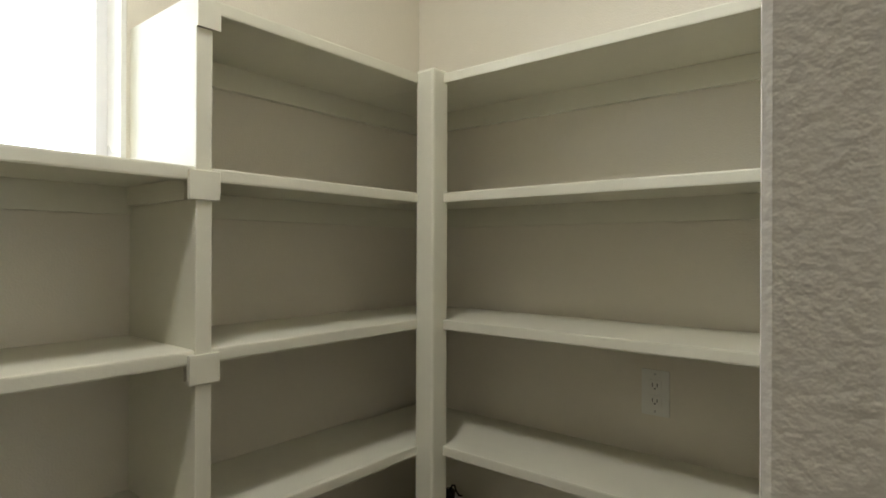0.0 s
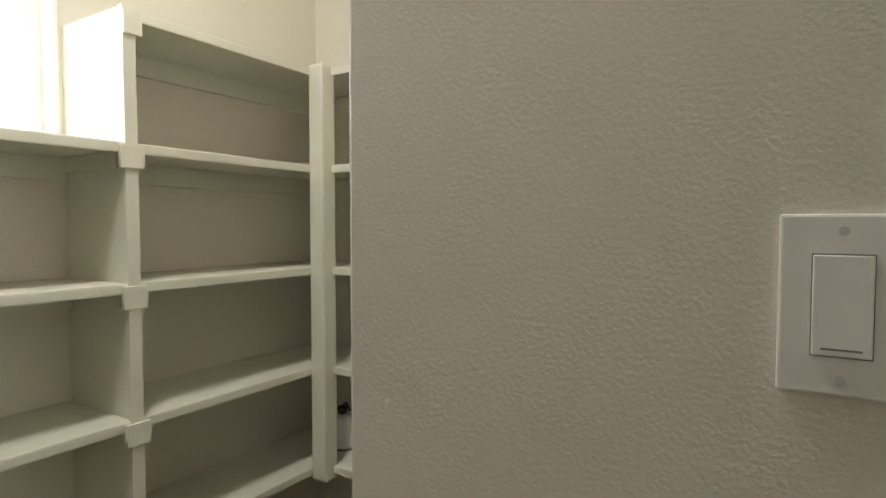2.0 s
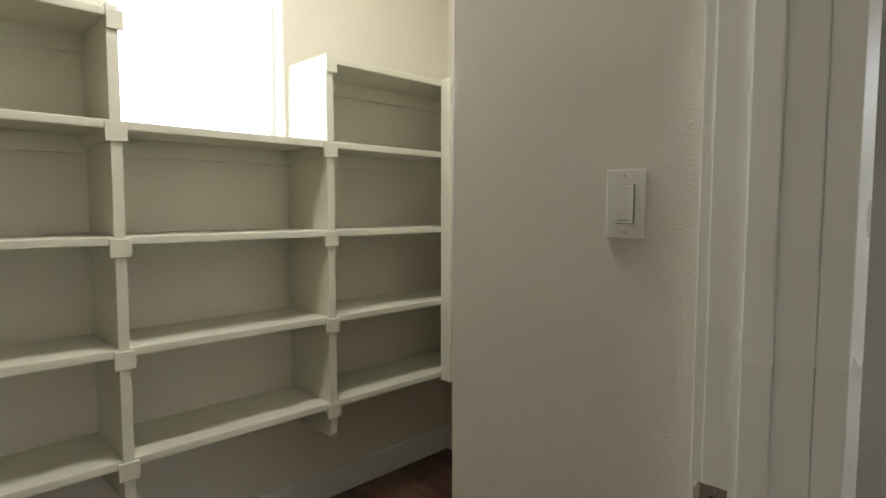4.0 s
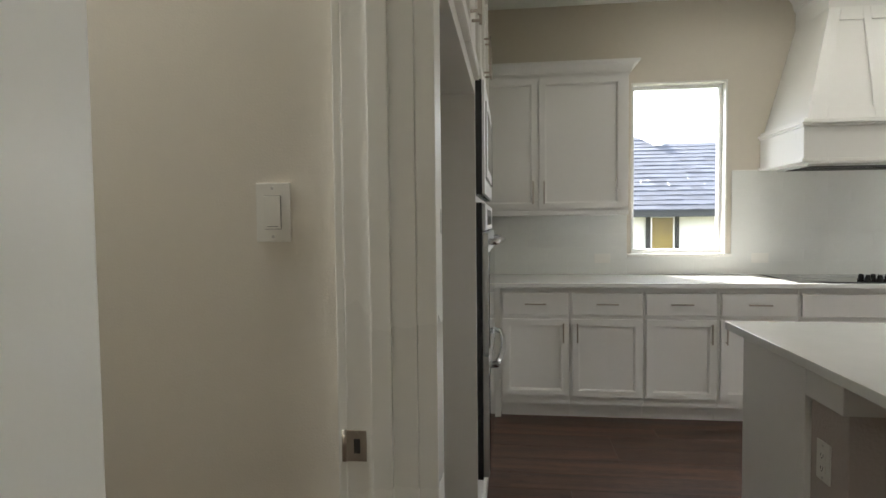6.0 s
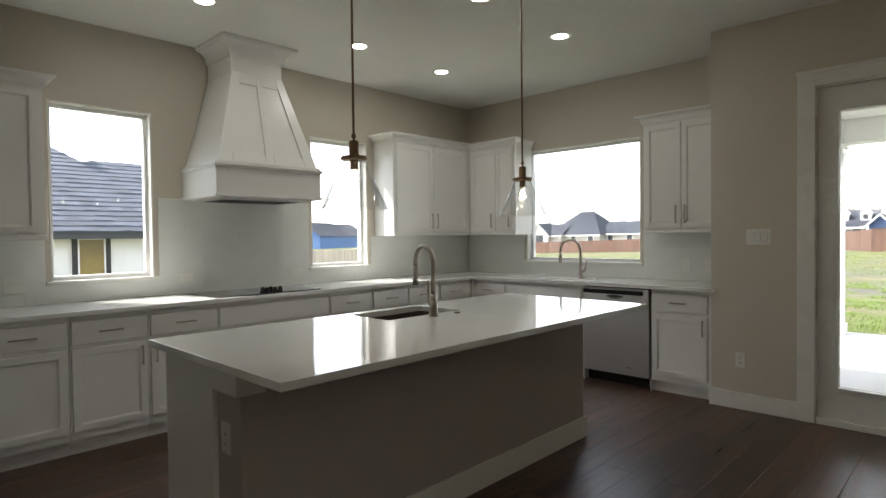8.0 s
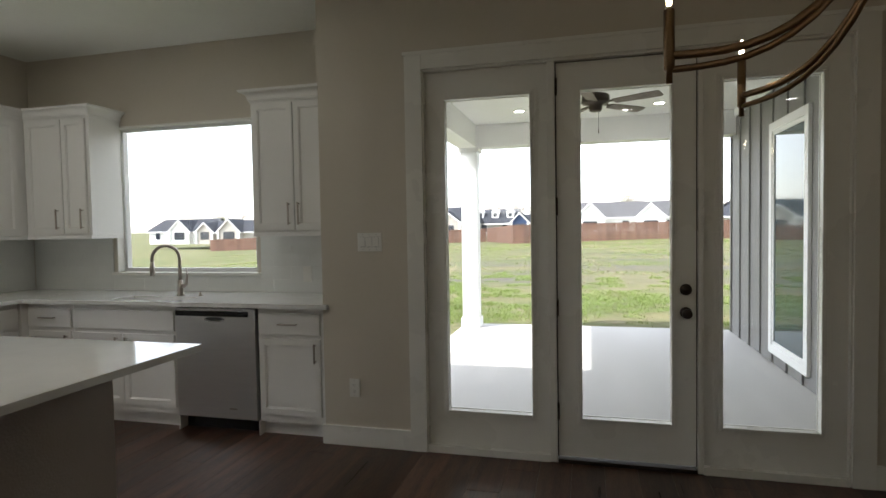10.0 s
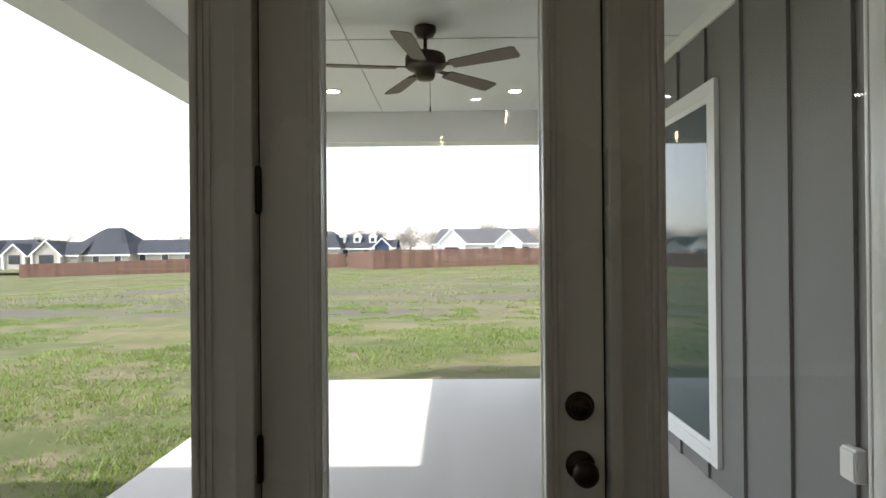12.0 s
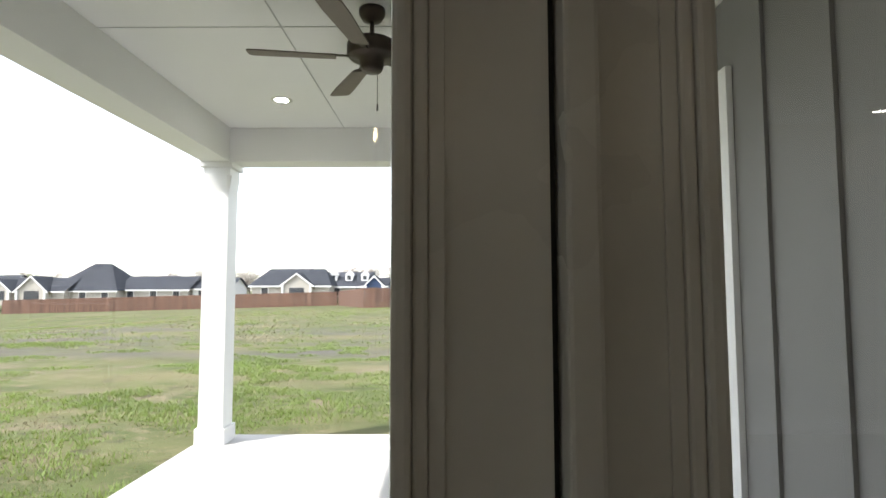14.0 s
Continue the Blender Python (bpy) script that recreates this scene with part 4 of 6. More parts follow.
oven = thing("double_oven", "built-in stainless and black double wall oven with bar handles", "oven")
boxes("frame", [(-0.5, XT + 0.022, YT0 + 0.043, YT1 - 0.043, 0.302, 1.393)], M_BLACK, oven)
boxes("control_panel", [(XT + 0.022, XT + 0.036, YT0 + 0.05, YT1 - 0.05, 1.285, 1.39)], M_STEEL, oven, "steel control panel", 0.002)
boxes("display", [(XT + 0.036, XT + 0.038, YT0 + 0.22, YT1 - 0.22, 1.305, 1.37)], M_BGLASS, oven)
for z0, z1 in ((0.80, 1.275), (0.31, 0.79)):
    d = boxes("oven_door", [(XT + 0.022, XT + 0.046, YT0 + 0.048, YT1 - 0.048, z0, z1)], M_STEEL, oven, "steel framed oven door", 0.003)
    boxes("oven_window", [(XT + 0.046, XT + 0.049, YT0 + 0.07, YT1 - 0.07, z0 + 0.02, z1 - 0.075)], M_BGLASS, d, "black glass window")
    bm = bmesh.new()
    zh = z1 - 0.035
    ya, yb = YT0 + 0.075, YT1 - 0.075
    pts = [(XT + 0.046, ya, zh)] + [(XT + 0.075 + 0.022 * math.sin(math.pi * k / 12), ya + (yb - ya) * k / 12, zh) for k in range(13)] + [(XT + 0.046, yb, zh)]
    sweep(bm, pts, 0.0125, 12)
    part("handle", bm, M_CHROME, d, "bowed steel handle", 0, True)
mw = thing("microwave_oven", "built-in black and stainless microwave above the double oven", "microwave")
boxes("frame", [(-0.4, XT + 0.024, YT0 + 0.043, YT1 - 0.043, 1.424, 1.863)], M_BLACK, mw)
boxes("trim_kit", [(XT + 0.024, XT + 0.034, YT0 + 0.046, YT1 - 0.046, 1.428, 1.49), (XT + 0.024, XT + 0.034, YT0 + 0.046, YT1 - 0.046, 1.80, 1.86), (XT + 0.024, XT + 0.034, YT0 + 0.046, YT0 + 0.11, 1.49, 1.80), (XT + 0.024, XT + 0.034, YT1 - 0.11, YT1 - 0.046, 1.49, 1.80)], M_STEEL, mw, "steel trim kit")
boxes("door", [(XT + 0.024, XT + 0.042, YT0 + 0.115, YT1 - 0.25, 1.495, 1.795)], M_STEEL, mw, "", 0.003)
boxes("window", [(XT + 0.042, XT + 0.044, YT0 + 0.15, YT1 - 0.30, 1.53, 1.76)], M_BGLASS, mw, "black glass window")
boxes("keypad", [(XT + 0.024, XT + 0.042, YT1 - 0.245, YT1 - 0.115, 1.495, 1.795)], M_BLACK, mw, "black keypad", 0.002)

# ---------------------------------------------------------------- island
isl = thing("kitchen_island", "white island with a taupe knee wall and quartz top", "island")
IX0, IX1, IY0, IY1 = 1.020, 3.565, 0.145, 1.262
KX0, KX1 = 1.095, 3.50
KY = 0.56
SK = (2.07, 2.62, 0.87, 1.20)
bm = bmesh.new()
slab_with_hole(bm, IX0, IX1, IY0, IY1, 0.884, 0.914, SK)
part("top", bm, M_QUARTZ, isl, "polished white quartz top", 0.002)
boxes("cabinet_body", [(KX0 + 0.02, SK[0] - 0.03, 0.756, IY1 - 0.04, 0.0, 0.8835), (SK[1] + 0.03, KX1 - 0.02, 0.756, IY1 - 0.04, 0.0, 0.8835), (SK[0] - 0.03, SK[1] + 0.03, 0.756, IY1 - 0.04, 0.0, 0.64)], M_CAB, isl)
boxes("end_panel", [(KX0 - 0.018, KX0 + 0.019, 0.756, IY1 - 0.035, 0.0, 0.8835)], M_CAB, isl, "white end panel", 0.003)
boxes("end_panel", [(KX1 - 0.019, KX1 + 0.004, 0.756, IY1 - 0.035, 0.0, 0.8835)], M_CAB, isl, "white end panel", 0.003)
boxes("knee_wall", [(KX0, KX1, KY, 0.755, 0.0, 0.8835)], M_KNEE, isl, "taupe textured knee wall", 0.004)
boxes("apron_block", [(KX0 - 0.018, KX0 + 0.10, KY - 0.004, 0.7555, 0.775, 0.8832)], M_CAB, isl, "white support block under the overhang", 0.003)
boxes("baseboard", [(KX0 + 0.001, KX1 + 0.014, KY - 0.015, KY - 0.001, 0.0, 0.135), (KX1, KX1 + 0.014, KY - 0.001, 0.755, 0.0, 0.135)], M_TRIM, isl, "white baseboard", 0.003)
IEND = Side((0, 1), (-1, 0), (KX0, 0))
plate_thing("wall_outlet", "white outlet plate on the taupe end of the island", IEND, 0.675, 0.60, 0.071, 0.118, "outlet")
basin("island_sink", "undermounted dark brown sink in the island top", SK[0] + 0.001, SK[1] - 0.001, SK[2] + 0.001, SK[3] - 0.001, 0.8835, 0.22)
faucet(2.335, 0.805, 0.9142, (0.22, 0.97, 0), 0.385, 0.19, (-0.9, -0.3, 0), "brushed nickel arched pull-down faucet on the island")
bm = bmesh.new()
lathe(bm, [(0.0, 0.0), (0.02, 0.0), (0.02, 0.005), (0.0, 0.006)], 16, (2.52, 0.80, 0.9142))
tagged(part("sink_button", bm, M_NICKEL, None, "", 0, True), "small round nickel button beside the island faucet", "sink button")


# ---------------------------------------------------------------- lamps
def pendant():
    t = thing("pendant_lamp", "clear seeded glass cone pendant with bronze socket, lit", "pendant lamp", "island pendants")
    bm = bmesh.new()
    lathe(bm, [(0.0, -0.001), (0.06, -0.001), (0.06, -0.012), (0.05, -0.02), (0.0, -0.022)], 28, (0, 0, CEIL))
    part("canopy", bm, M_BRASS, t, "", 0, True)
    bm = bmesh.new()
    tube(bm, (0, 0, 1.757), (0, 0, CEIL - 0.02), 0.005, seg=12)
    lathe(bm, [(0.005, 1.792), (0.010, 1.788), (0.010, 1.776), (0.005, 1.772)], 14)
    part("stem", bm, M_BRASS, t, "", 0, True)
    bm = bmesh.new()
    lathe(bm, [(0.0, 1.762), (0.017, 1.762), (0.021, 1.758), (0.021, 1.702), (0.024, 1.698), (0.053, 1.696), (0.055, 1.692), (0.055, 1.683), (0.053, 1.680), (0.018, 1.679), (0.018, 1.645), (0.016, 1.640), (0.0, 1.640)], 28)
    part("socket", bm, M_BRASS, t, "aged bronze socket cup")
    for k in range(3):
        a = 2.1 * k
        bm = bmesh.new()
        tube(bm, (0.050 * math.cos(a), 0.050 * math.sin(a), 1.688), (0.064 * math.cos(a), 0.064 * math.sin(a), 1.688), 0.0045, seg=8)
        part("thumb_screw", bm, M_BRASS, t)
    bm = bmesh.new()
    w = 0.003
    lathe(bm, [(0.046, 1.682), (0.058, 1.655), (0.142, 1.474), (0.142 - w, 1.474), (0.058 - w, 1.655), (0.046 - w, 1.682), (0.046, 1.682)], 48)
    bmesh.ops.remove_doubles(bm, verts=bm.verts[:], dist=0.0001)
    g = part("shade", bm, M_SEEDY, t, "clear bubbled glass cone", 0, True)
    g.visible_shadow = False
    bm = bmesh.new()
    lathe(bm, [(0.0, 1.639), (0.012, 1.639), (0.015, 1.622), (0.028, 1.600), (0.031, 1.582), (0.026, 1.563), (0.012, 1.552), (0.0, 1.550)], 20)
    b = part("bulb", bm, M_GLASS, t, "clear round bulb", 0, True)
    b.visible_shadow = False
    bm = bmesh.new()
    for k in range(5):
        a = 2 * math.pi * k / 5
        tube(bm, (0.004 * math.cos(a), 0.004 * math.sin(a), 1.622), (0.016 * math.cos(a), 0.016 * math.sin(a), 1.578), 0.0032, seg=6)
    part("filament", bm, M_BULB, b, "glowing filament", 0, True)
    bm = bmesh.new()
    sweep(bm, [(0.1405 * math.cos(2 * math.pi * k / 40), 0.1405 * math.sin(2 * math.pi * k / 40), 1.474) for k in range(41)], 0.002, 6)
    part("rim", bm, M_GLASS, g, "rolled glass rim", 0, True)
    return t


p1 = pendant()
copy_thing(p1, pose(2.881, 0.594, -0.005))
p1.matrix_basis = pose(1.618, 0.552, 0)


def downlight(x, y, z, label, group):
    t = thing("recessed_light", label, "ceiling light", group)
    bm = bmesh.new()
    lathe(bm, [(0.058, -0.0005), (0.085, -0.0005), (0.085, -0.004), (0.075, -0.007), (0.058, -0.006)], 32, (x, y, z))
    part("trim_ring", bm, M_TRIM, t, "", 0, True)
    bm = bmesh.new()
    lathe(bm, [(0.0, -0.003), (0.058, -0.003)], 32, (x, y, z))
    part("lens", bm, M_CAN, t, "glowing lens")


for x, y in ((1.765, 2.33), (3.04, 2.34), (4.05, 2.38), (1.765, 1.03), (3.025, 1.03), (4.035, 1.06)):
    downlight(x, y, CEIL, "round lit recessed downlight in the white ceiling", "kitchen downlights")

# far two follow reflections in the glass; the unseen y -2.0 lamp is added
for x, y in ((0.38, -2.0), (0.38, -3.93), (0.38, -5.87)):
    downlight(x, y, CEIL, "round lit recessed downlight in the white ceiling", "dining downlights")

# chandelier of curved bronze arms with candle bulbs
CX, CY, ARM0 = 3.03, -2.33, 91.8
ch = thing("chandelier", "bronze chandelier with curved arms and lit candle bulbs", "chandelier")
bm = bmesh.new()
tube(bm, (CX, CY, 2.0), (CX, CY, CEIL - 0.02), 0.008, seg=12)
lathe(bm, [(0.0, -0.001), (0.065, -0.001), (0.065, -0.02), (0.0, -0.025)], 28, (CX, CY, CEIL))
part("stem", bm, M_BRASS, ch, "", 0, True)
bm = bmesh.new()
lathe(bm, [(0.0, 2.56), (0.03, 2.55), (0.04, 2.50), (0.03, 2.45), (0.0, 2.44)], 24, (CX, CY, 0))
part("hub", bm, M_BRASS, ch, "", 0, True)
for k in range(6):
    a = radians(ARM0 - 60 * k)
    d = Vector((math.cos(a), math.sin(a), 0))
    c = Vector((CX, CY, 0))
    bm = bmesh.new()
    pts = []
    for q in range(15):
        u = (q / 14) ** 1.3
        pts.append(c + d * (0.02 + 0.60 * u) + Vector((0, 0, 1.83 + 0.65 * (1 - u) ** 3)))
    sweep(bm, pts + [c + d * 0.64 + Vector((0, 0, 1.83))], 0.011, 10)
    sweep(bm, [p + Vector((0, 0, -0.035 * q / 14)) for q, p in enumerate(pts)] + [c + d * 0.64 + Vector((0, 0, 1.795))], 0.009, 10)
    part("arm", bm, M_BRASS, ch, "pair of curved bronze bars", 0, True)
    bm = bmesh.new()
    lathe(bm, [(0.0, 1.76), (0.008, 1.76), (0.008, 1.79), (0.0135, 1.795), (0.0135, 1.945), (0.0, 1.946)], 18, c + d * 0.64)
    part("candle_sleeve", bm, M_BRASS, ch, "bronze candle sleeve", 0, True)
    bm = bmesh.new()
    lathe(bm, [(0.0, 1.947), (0.010, 1.95), (0.018, 1.98), (0.015, 2.01), (0.007, 2.035), (0.0, 2.042)], 16, c + d * 0.64)
    g = part("bulb", bm, M_GLASS, ch, "clear flame shaped bulb", 0, True)
    g.visible_shadow = False
    bm = bmesh.new()
    lathe(bm, [(0.0, 1.955), (0.006, 1.957), (0.008, 1.985), (0.006, 2.012), (0.0, 2.016)], 12, c + d * 0.64)
    part("filament", bm, M_BULB, g, "glowing filament", 0, True)


# ---------------------------------------------------------------- patio
PZ = -0.125
PX0, PX1, PY0, PY1 = XJ + 0.152, 10.24, -3.42, 0.40
patio = tagged(boxes("pavement", [(PX0, 5.61, PY0, 0.035, PZ - 0.12, PZ), (5.61, PX1, PY0, PY1, PZ - 0.12, PZ)], M_CONC), "pale broomed concrete patio slab", "patio", kind="structure")
PCEIL = 2.92
BX1, BY1, BZ0 = 10.13, 0.39, 2.585           # outer lines and underside of the patio beams
tagged(boxes("ceiling_patio", [(PX0, 5.605, PY0, 0.035, PCEIL, PCEIL + 0.12), (5.605, BX1 - 0.01, PY0, BY1 - 0.01, PCEIL, PCEIL + 0.12)], M_SOFFIT), "white panelled patio ceiling", "ceiling", kind="structure")
seams = [(7.70, 7.707, PY0, 0.11, PCEIL - 0.004, PCEIL - 0.0005), (PX0, 9.84, -1.0, -0.993, PCEIL - 0.0045, PCEIL - 0.0006)]
trim("trim_patio_seam", seams, "thin batten seams on the patio ceiling", 0, mat("grey seam", (0.45, 0.45, 0.43), 0.7))
trim("trim_patio_beam", [(9.84, BX1, PY0, BY1, BZ0, PCEIL - 0.001), (5.61, 9.84, 0.115, BY1, BZ0, PCEIL - 0.001)], "white boxed patio beam", 0.005, M_SOFFIT)
pp = thing("porch_post", "square white porch post with plinth and cap", "post")
QX, QY = 9.975, 0.245
boxes("shaft", [(QX - 0.12, QX + 0.12, QY - 0.12, QY + 0.12, PZ + 0.15, BZ0 - 0.13)], M_EXTTRIM, pp, "", 0.004)
boxes("plinth", [(QX - 0.145, QX + 0.145, QY - 0.145, QY + 0.145, PZ, PZ + 0.15)], M_EXTTRIM, pp, "", 0.008)
boxes("neck_band", [(QX - 0.13, QX + 0.13, QY - 0.13, QY + 0.13, BZ0 - 0.13, BZ0 - 0.055)], M_EXTTRIM, pp, "", 0.004)
boxes("cap", [(QX - 0.16, QX + 0.16, QY - 0.16, QY + 0.16, BZ0 - 0.055, BZ0 - 0.0005)], M_EXTTRIM, pp, "", 0.004)
for sx, sy in ((1, 0), (0, 1), (-1, 0), (0, -1)):
    # a slim corbel under the cap, tapering down the shaft
    bm = bmesh.new()
    out, run = Vector((sx, sy, 0)), Vector((-sy, sx, 0))
    mid = Vector((QX, QY, 0)) + out * 0.1205
    vs = [[bm.verts.new(mid + run * w + out * o + Vector((0, 0, z))) for o, z in ((0, BZ0 - 0.30), (0, BZ0 - 0.131), (0.022, BZ0 - 0.131))] for w in (-0.11, 0.11)]
    bm.faces.new(vs[0])
    bm.faces.new(vs[1][::-1])
    for k in range(3):
        bm.faces.new((vs[0][k], vs[0][(k + 1) % 3], vs[1][(k + 1) % 3], vs[1][k]))
    part("corbel", bm, M_EXTTRIM, pp)

# board and batten wall with its tall window
SY = PY0                                        # face of the boards
sw = tagged(boxes("wall_siding", [(PX0, BX1, SY - 0.15, SY - 0.002, PZ - 0.3, 3.04)], M_SIDING), "grey board and batten exterior wall", "wall", kind="structure")
a, b, c, d = 7.16, 8.29, -0.005, 2.45
for k in range(12):
    x = 5.084 + 0.452 * k
    spans = [(PZ + 0.002, PCEIL - 0.101)]
    if a - 0.02 < x < b + 0.02:
        spans = [(PZ + 0.002, c - 0.001), (d + 0.001, PCEIL - 0.101)]
    for za, zb in spans:
        boxes("batten", [(x - 0.024, x + 0.024, SY - 0.0015, SY + 0.018, za, zb)], M_SIDING, sw, "", 0.002)
trim("trim_patio_frieze", [(PX0, 9.84, SY - 0.001, SY + 0.02, PCEIL - 0.10, PCEIL - 0.001)], "white frieze board under the patio ceiling", 0.002, M_SOFFIT)
xw = thing("window_5", "tall white framed window in the grey board wall", "window", kind="structure")
boxes("casing", [(a, a + 0.09, SY - 0.001, SY + 0.032, c, d), (b - 0.09, b, SY - 0.001, SY + 0.032, c, d), (a + 0.09, b - 0.09, SY - 0.001, SY + 0.032, c, c + 0.09), (a + 0.09, b - 0.09, SY - 0.001, SY + 0.032, d - 0.09, d)], M_EXTTRIM, xw, "white flat casing", 0.003)
boxes("sash", [(a + 0.09, a + 0.13, SY, SY + 0.02, c + 0.09, d - 0.09), (b - 0.13, b - 0.09, SY, SY + 0.02, c + 0.09, d - 0.09), (a + 0.13, b - 0.13, SY, SY + 0.02, c + 0.09, c + 0.13), (a + 0.13, b - 0.13, SY, SY + 0.02, d - 0.13, d - 0.09)], M_EXTTRIM, xw)
# teal of the mirrored surroundings is mixed into this base colour
M_XGLASS = mat("dark window glass with teal reflection tint", (0.03, 0.06, 0.065), 0.02, vary=0.05, spec=1.0)
boxes("pane", [(a + 0.13, b - 0.13, SY + 0.004, SY + 0.010, c + 0.13, d - 0.13)], M_XGLASS, xw, "dark reflecting glass")
# the pair at x 6.1 is unseen, added to repeat the far pair
for x, y in ((9.02, -0.62), (9.09, -2.37), (6.1, -0.62), (6.1, -2.37)):
    downlight(x, y, PCEIL, "round lit recessed downlight in the patio ceiling", "patio downlights")

oc = thing("outdoor_outlet", "white weatherproof outlet cover on the grey board wall", "outlet")
boxes("cover", [(5.92, 6.01, SY - 0.0015, SY + 0.048, 0.41, 0.55)], M_EXTTRIM, oc, "", 0.01)
boxes("hinge_lid", [(5.925, 6.005, SY + 0.0485, SY + 0.056, 0.42, 0.54)], M_PLATE, oc, "", 0.003)

# ceiling fan
fan = thing("ceiling_fan", "dark bronze five blade patio fan at rest with a pull chain", "ceiling fan")
FX, FY = 7.50, -1.572
bm = bmesh.new()
lathe(bm, [(0.0, PCEIL - 0.001), (0.075, PCEIL - 0.001), (0.075, PCEIL - 0.03), (0.055, PCEIL - 0.065), (0.025, PCEIL - 0.075), (0.0, PCEIL - 0.075)], 28, (FX, FY, 0))
part("canopy", bm, M_BRONZE, fan, "", 0, True)
bm = bmesh.new()
tube(bm, (FX, FY, PCEIL - 0.19), (FX, FY, PCEIL - 0.07), 0.013, seg=14)
part("downrod", bm, M_BRONZE, fan, "", 0, True)
bm = bmesh.new()
lathe(bm, [(0.0, -0.16), (0.03, -0.165), (0.045, -0.18), (0.13, -0.195), (0.14, -0.21), (0.14, -0.27), (0.125, -0.285), (0.07, -0.295), (0.065, -0.34), (0.055, -0.36), (0.0, -0.365)], 36, (FX, FY, PCEIL))
part("motor_housing", bm, M_BRONZE, fan, "", 0, True)
for k in range(5):
    ang = radians(26 + 72 * k)
    m = Matrix.Translation((FX, FY, PCEIL - 0.285)) @ Matrix.Rotation(ang, 4, "Z") @ Matrix.Rotation(radians(-11), 4, "X")
    bm = bmesh.new()
    outline = [(0.20, -0.050), (0.55, -0.068), (0.66, -0.066), (0.675, -0.05), (0.675, 0.05), (0.66, 0.066), (0.55, 0.068), (0.20, 0.050)]
    lo_v = [bm.verts.new((x, y, -0.004)) for x, y in outline]
    hi_v = [bm.verts.new((x, y, 0.004)) for x, y in outline]
    bm.faces.new(lo_v[::-1])
    bm.faces.new(hi_v)
    for i in range(8):
        bm.faces.new((lo_v[i], lo_v[(i + 1) % 8], hi_v[(i + 1) % 8], hi_v[i]))
    bmesh.ops.transform(bm, verts=bm.verts[:], matrix=m)
    bl = part("blade", bm, M_FANBLADE, fan, "weathered grey brown blade")
    bm = bmesh.new()
    box(bm, 0.10, 0.25, -0.018, 0.018, 0.004, 0.010)
    box(bm, 0.20, 0.27, -0.035, 0.035, 0.004, 0.009)
    bmesh.ops.transform(bm, verts=bm.verts[:], matrix=m)
    part("blade_iron", bm, M_BRONZE, fan)
bm = bmesh.new()
tube(bm, (FX + 0.02, FY - 0.03, PCEIL - 0.54), (FX + 0.02, FY - 0.03, PCEIL - 0.36), 0.0018, seg=6)
tube(bm, (FX + 0.02, FY - 0.03, PCEIL - 0.58), (FX + 0.02, FY - 0.03, PCEIL - 0.54), 0.006, 0.004, 10)
part("pull_chain", bm, M_BRONZE, fan, "thin pull chain with a bob")


# ---------------------------------------------------------------- ground
def lift(x, y):
    """Height of the ground: level by the house, falling gently towards +y far out."""
    s = min(1.0, max(0.0, (x - 14) / 44))
    s = s * s * (3 - 2 * s)
    drop = 1.2 * min(1.0, max(0.0, (y - 12) / 28)) * min(1.0, max(0.0, (60 - x) / 14))
    return -0.25 - drop + s * (0.05 - 0.024 * max(-8.0, min(60.0, y))) - 0.22 * min(1.0, max(0.0, (x - 58) / 20))


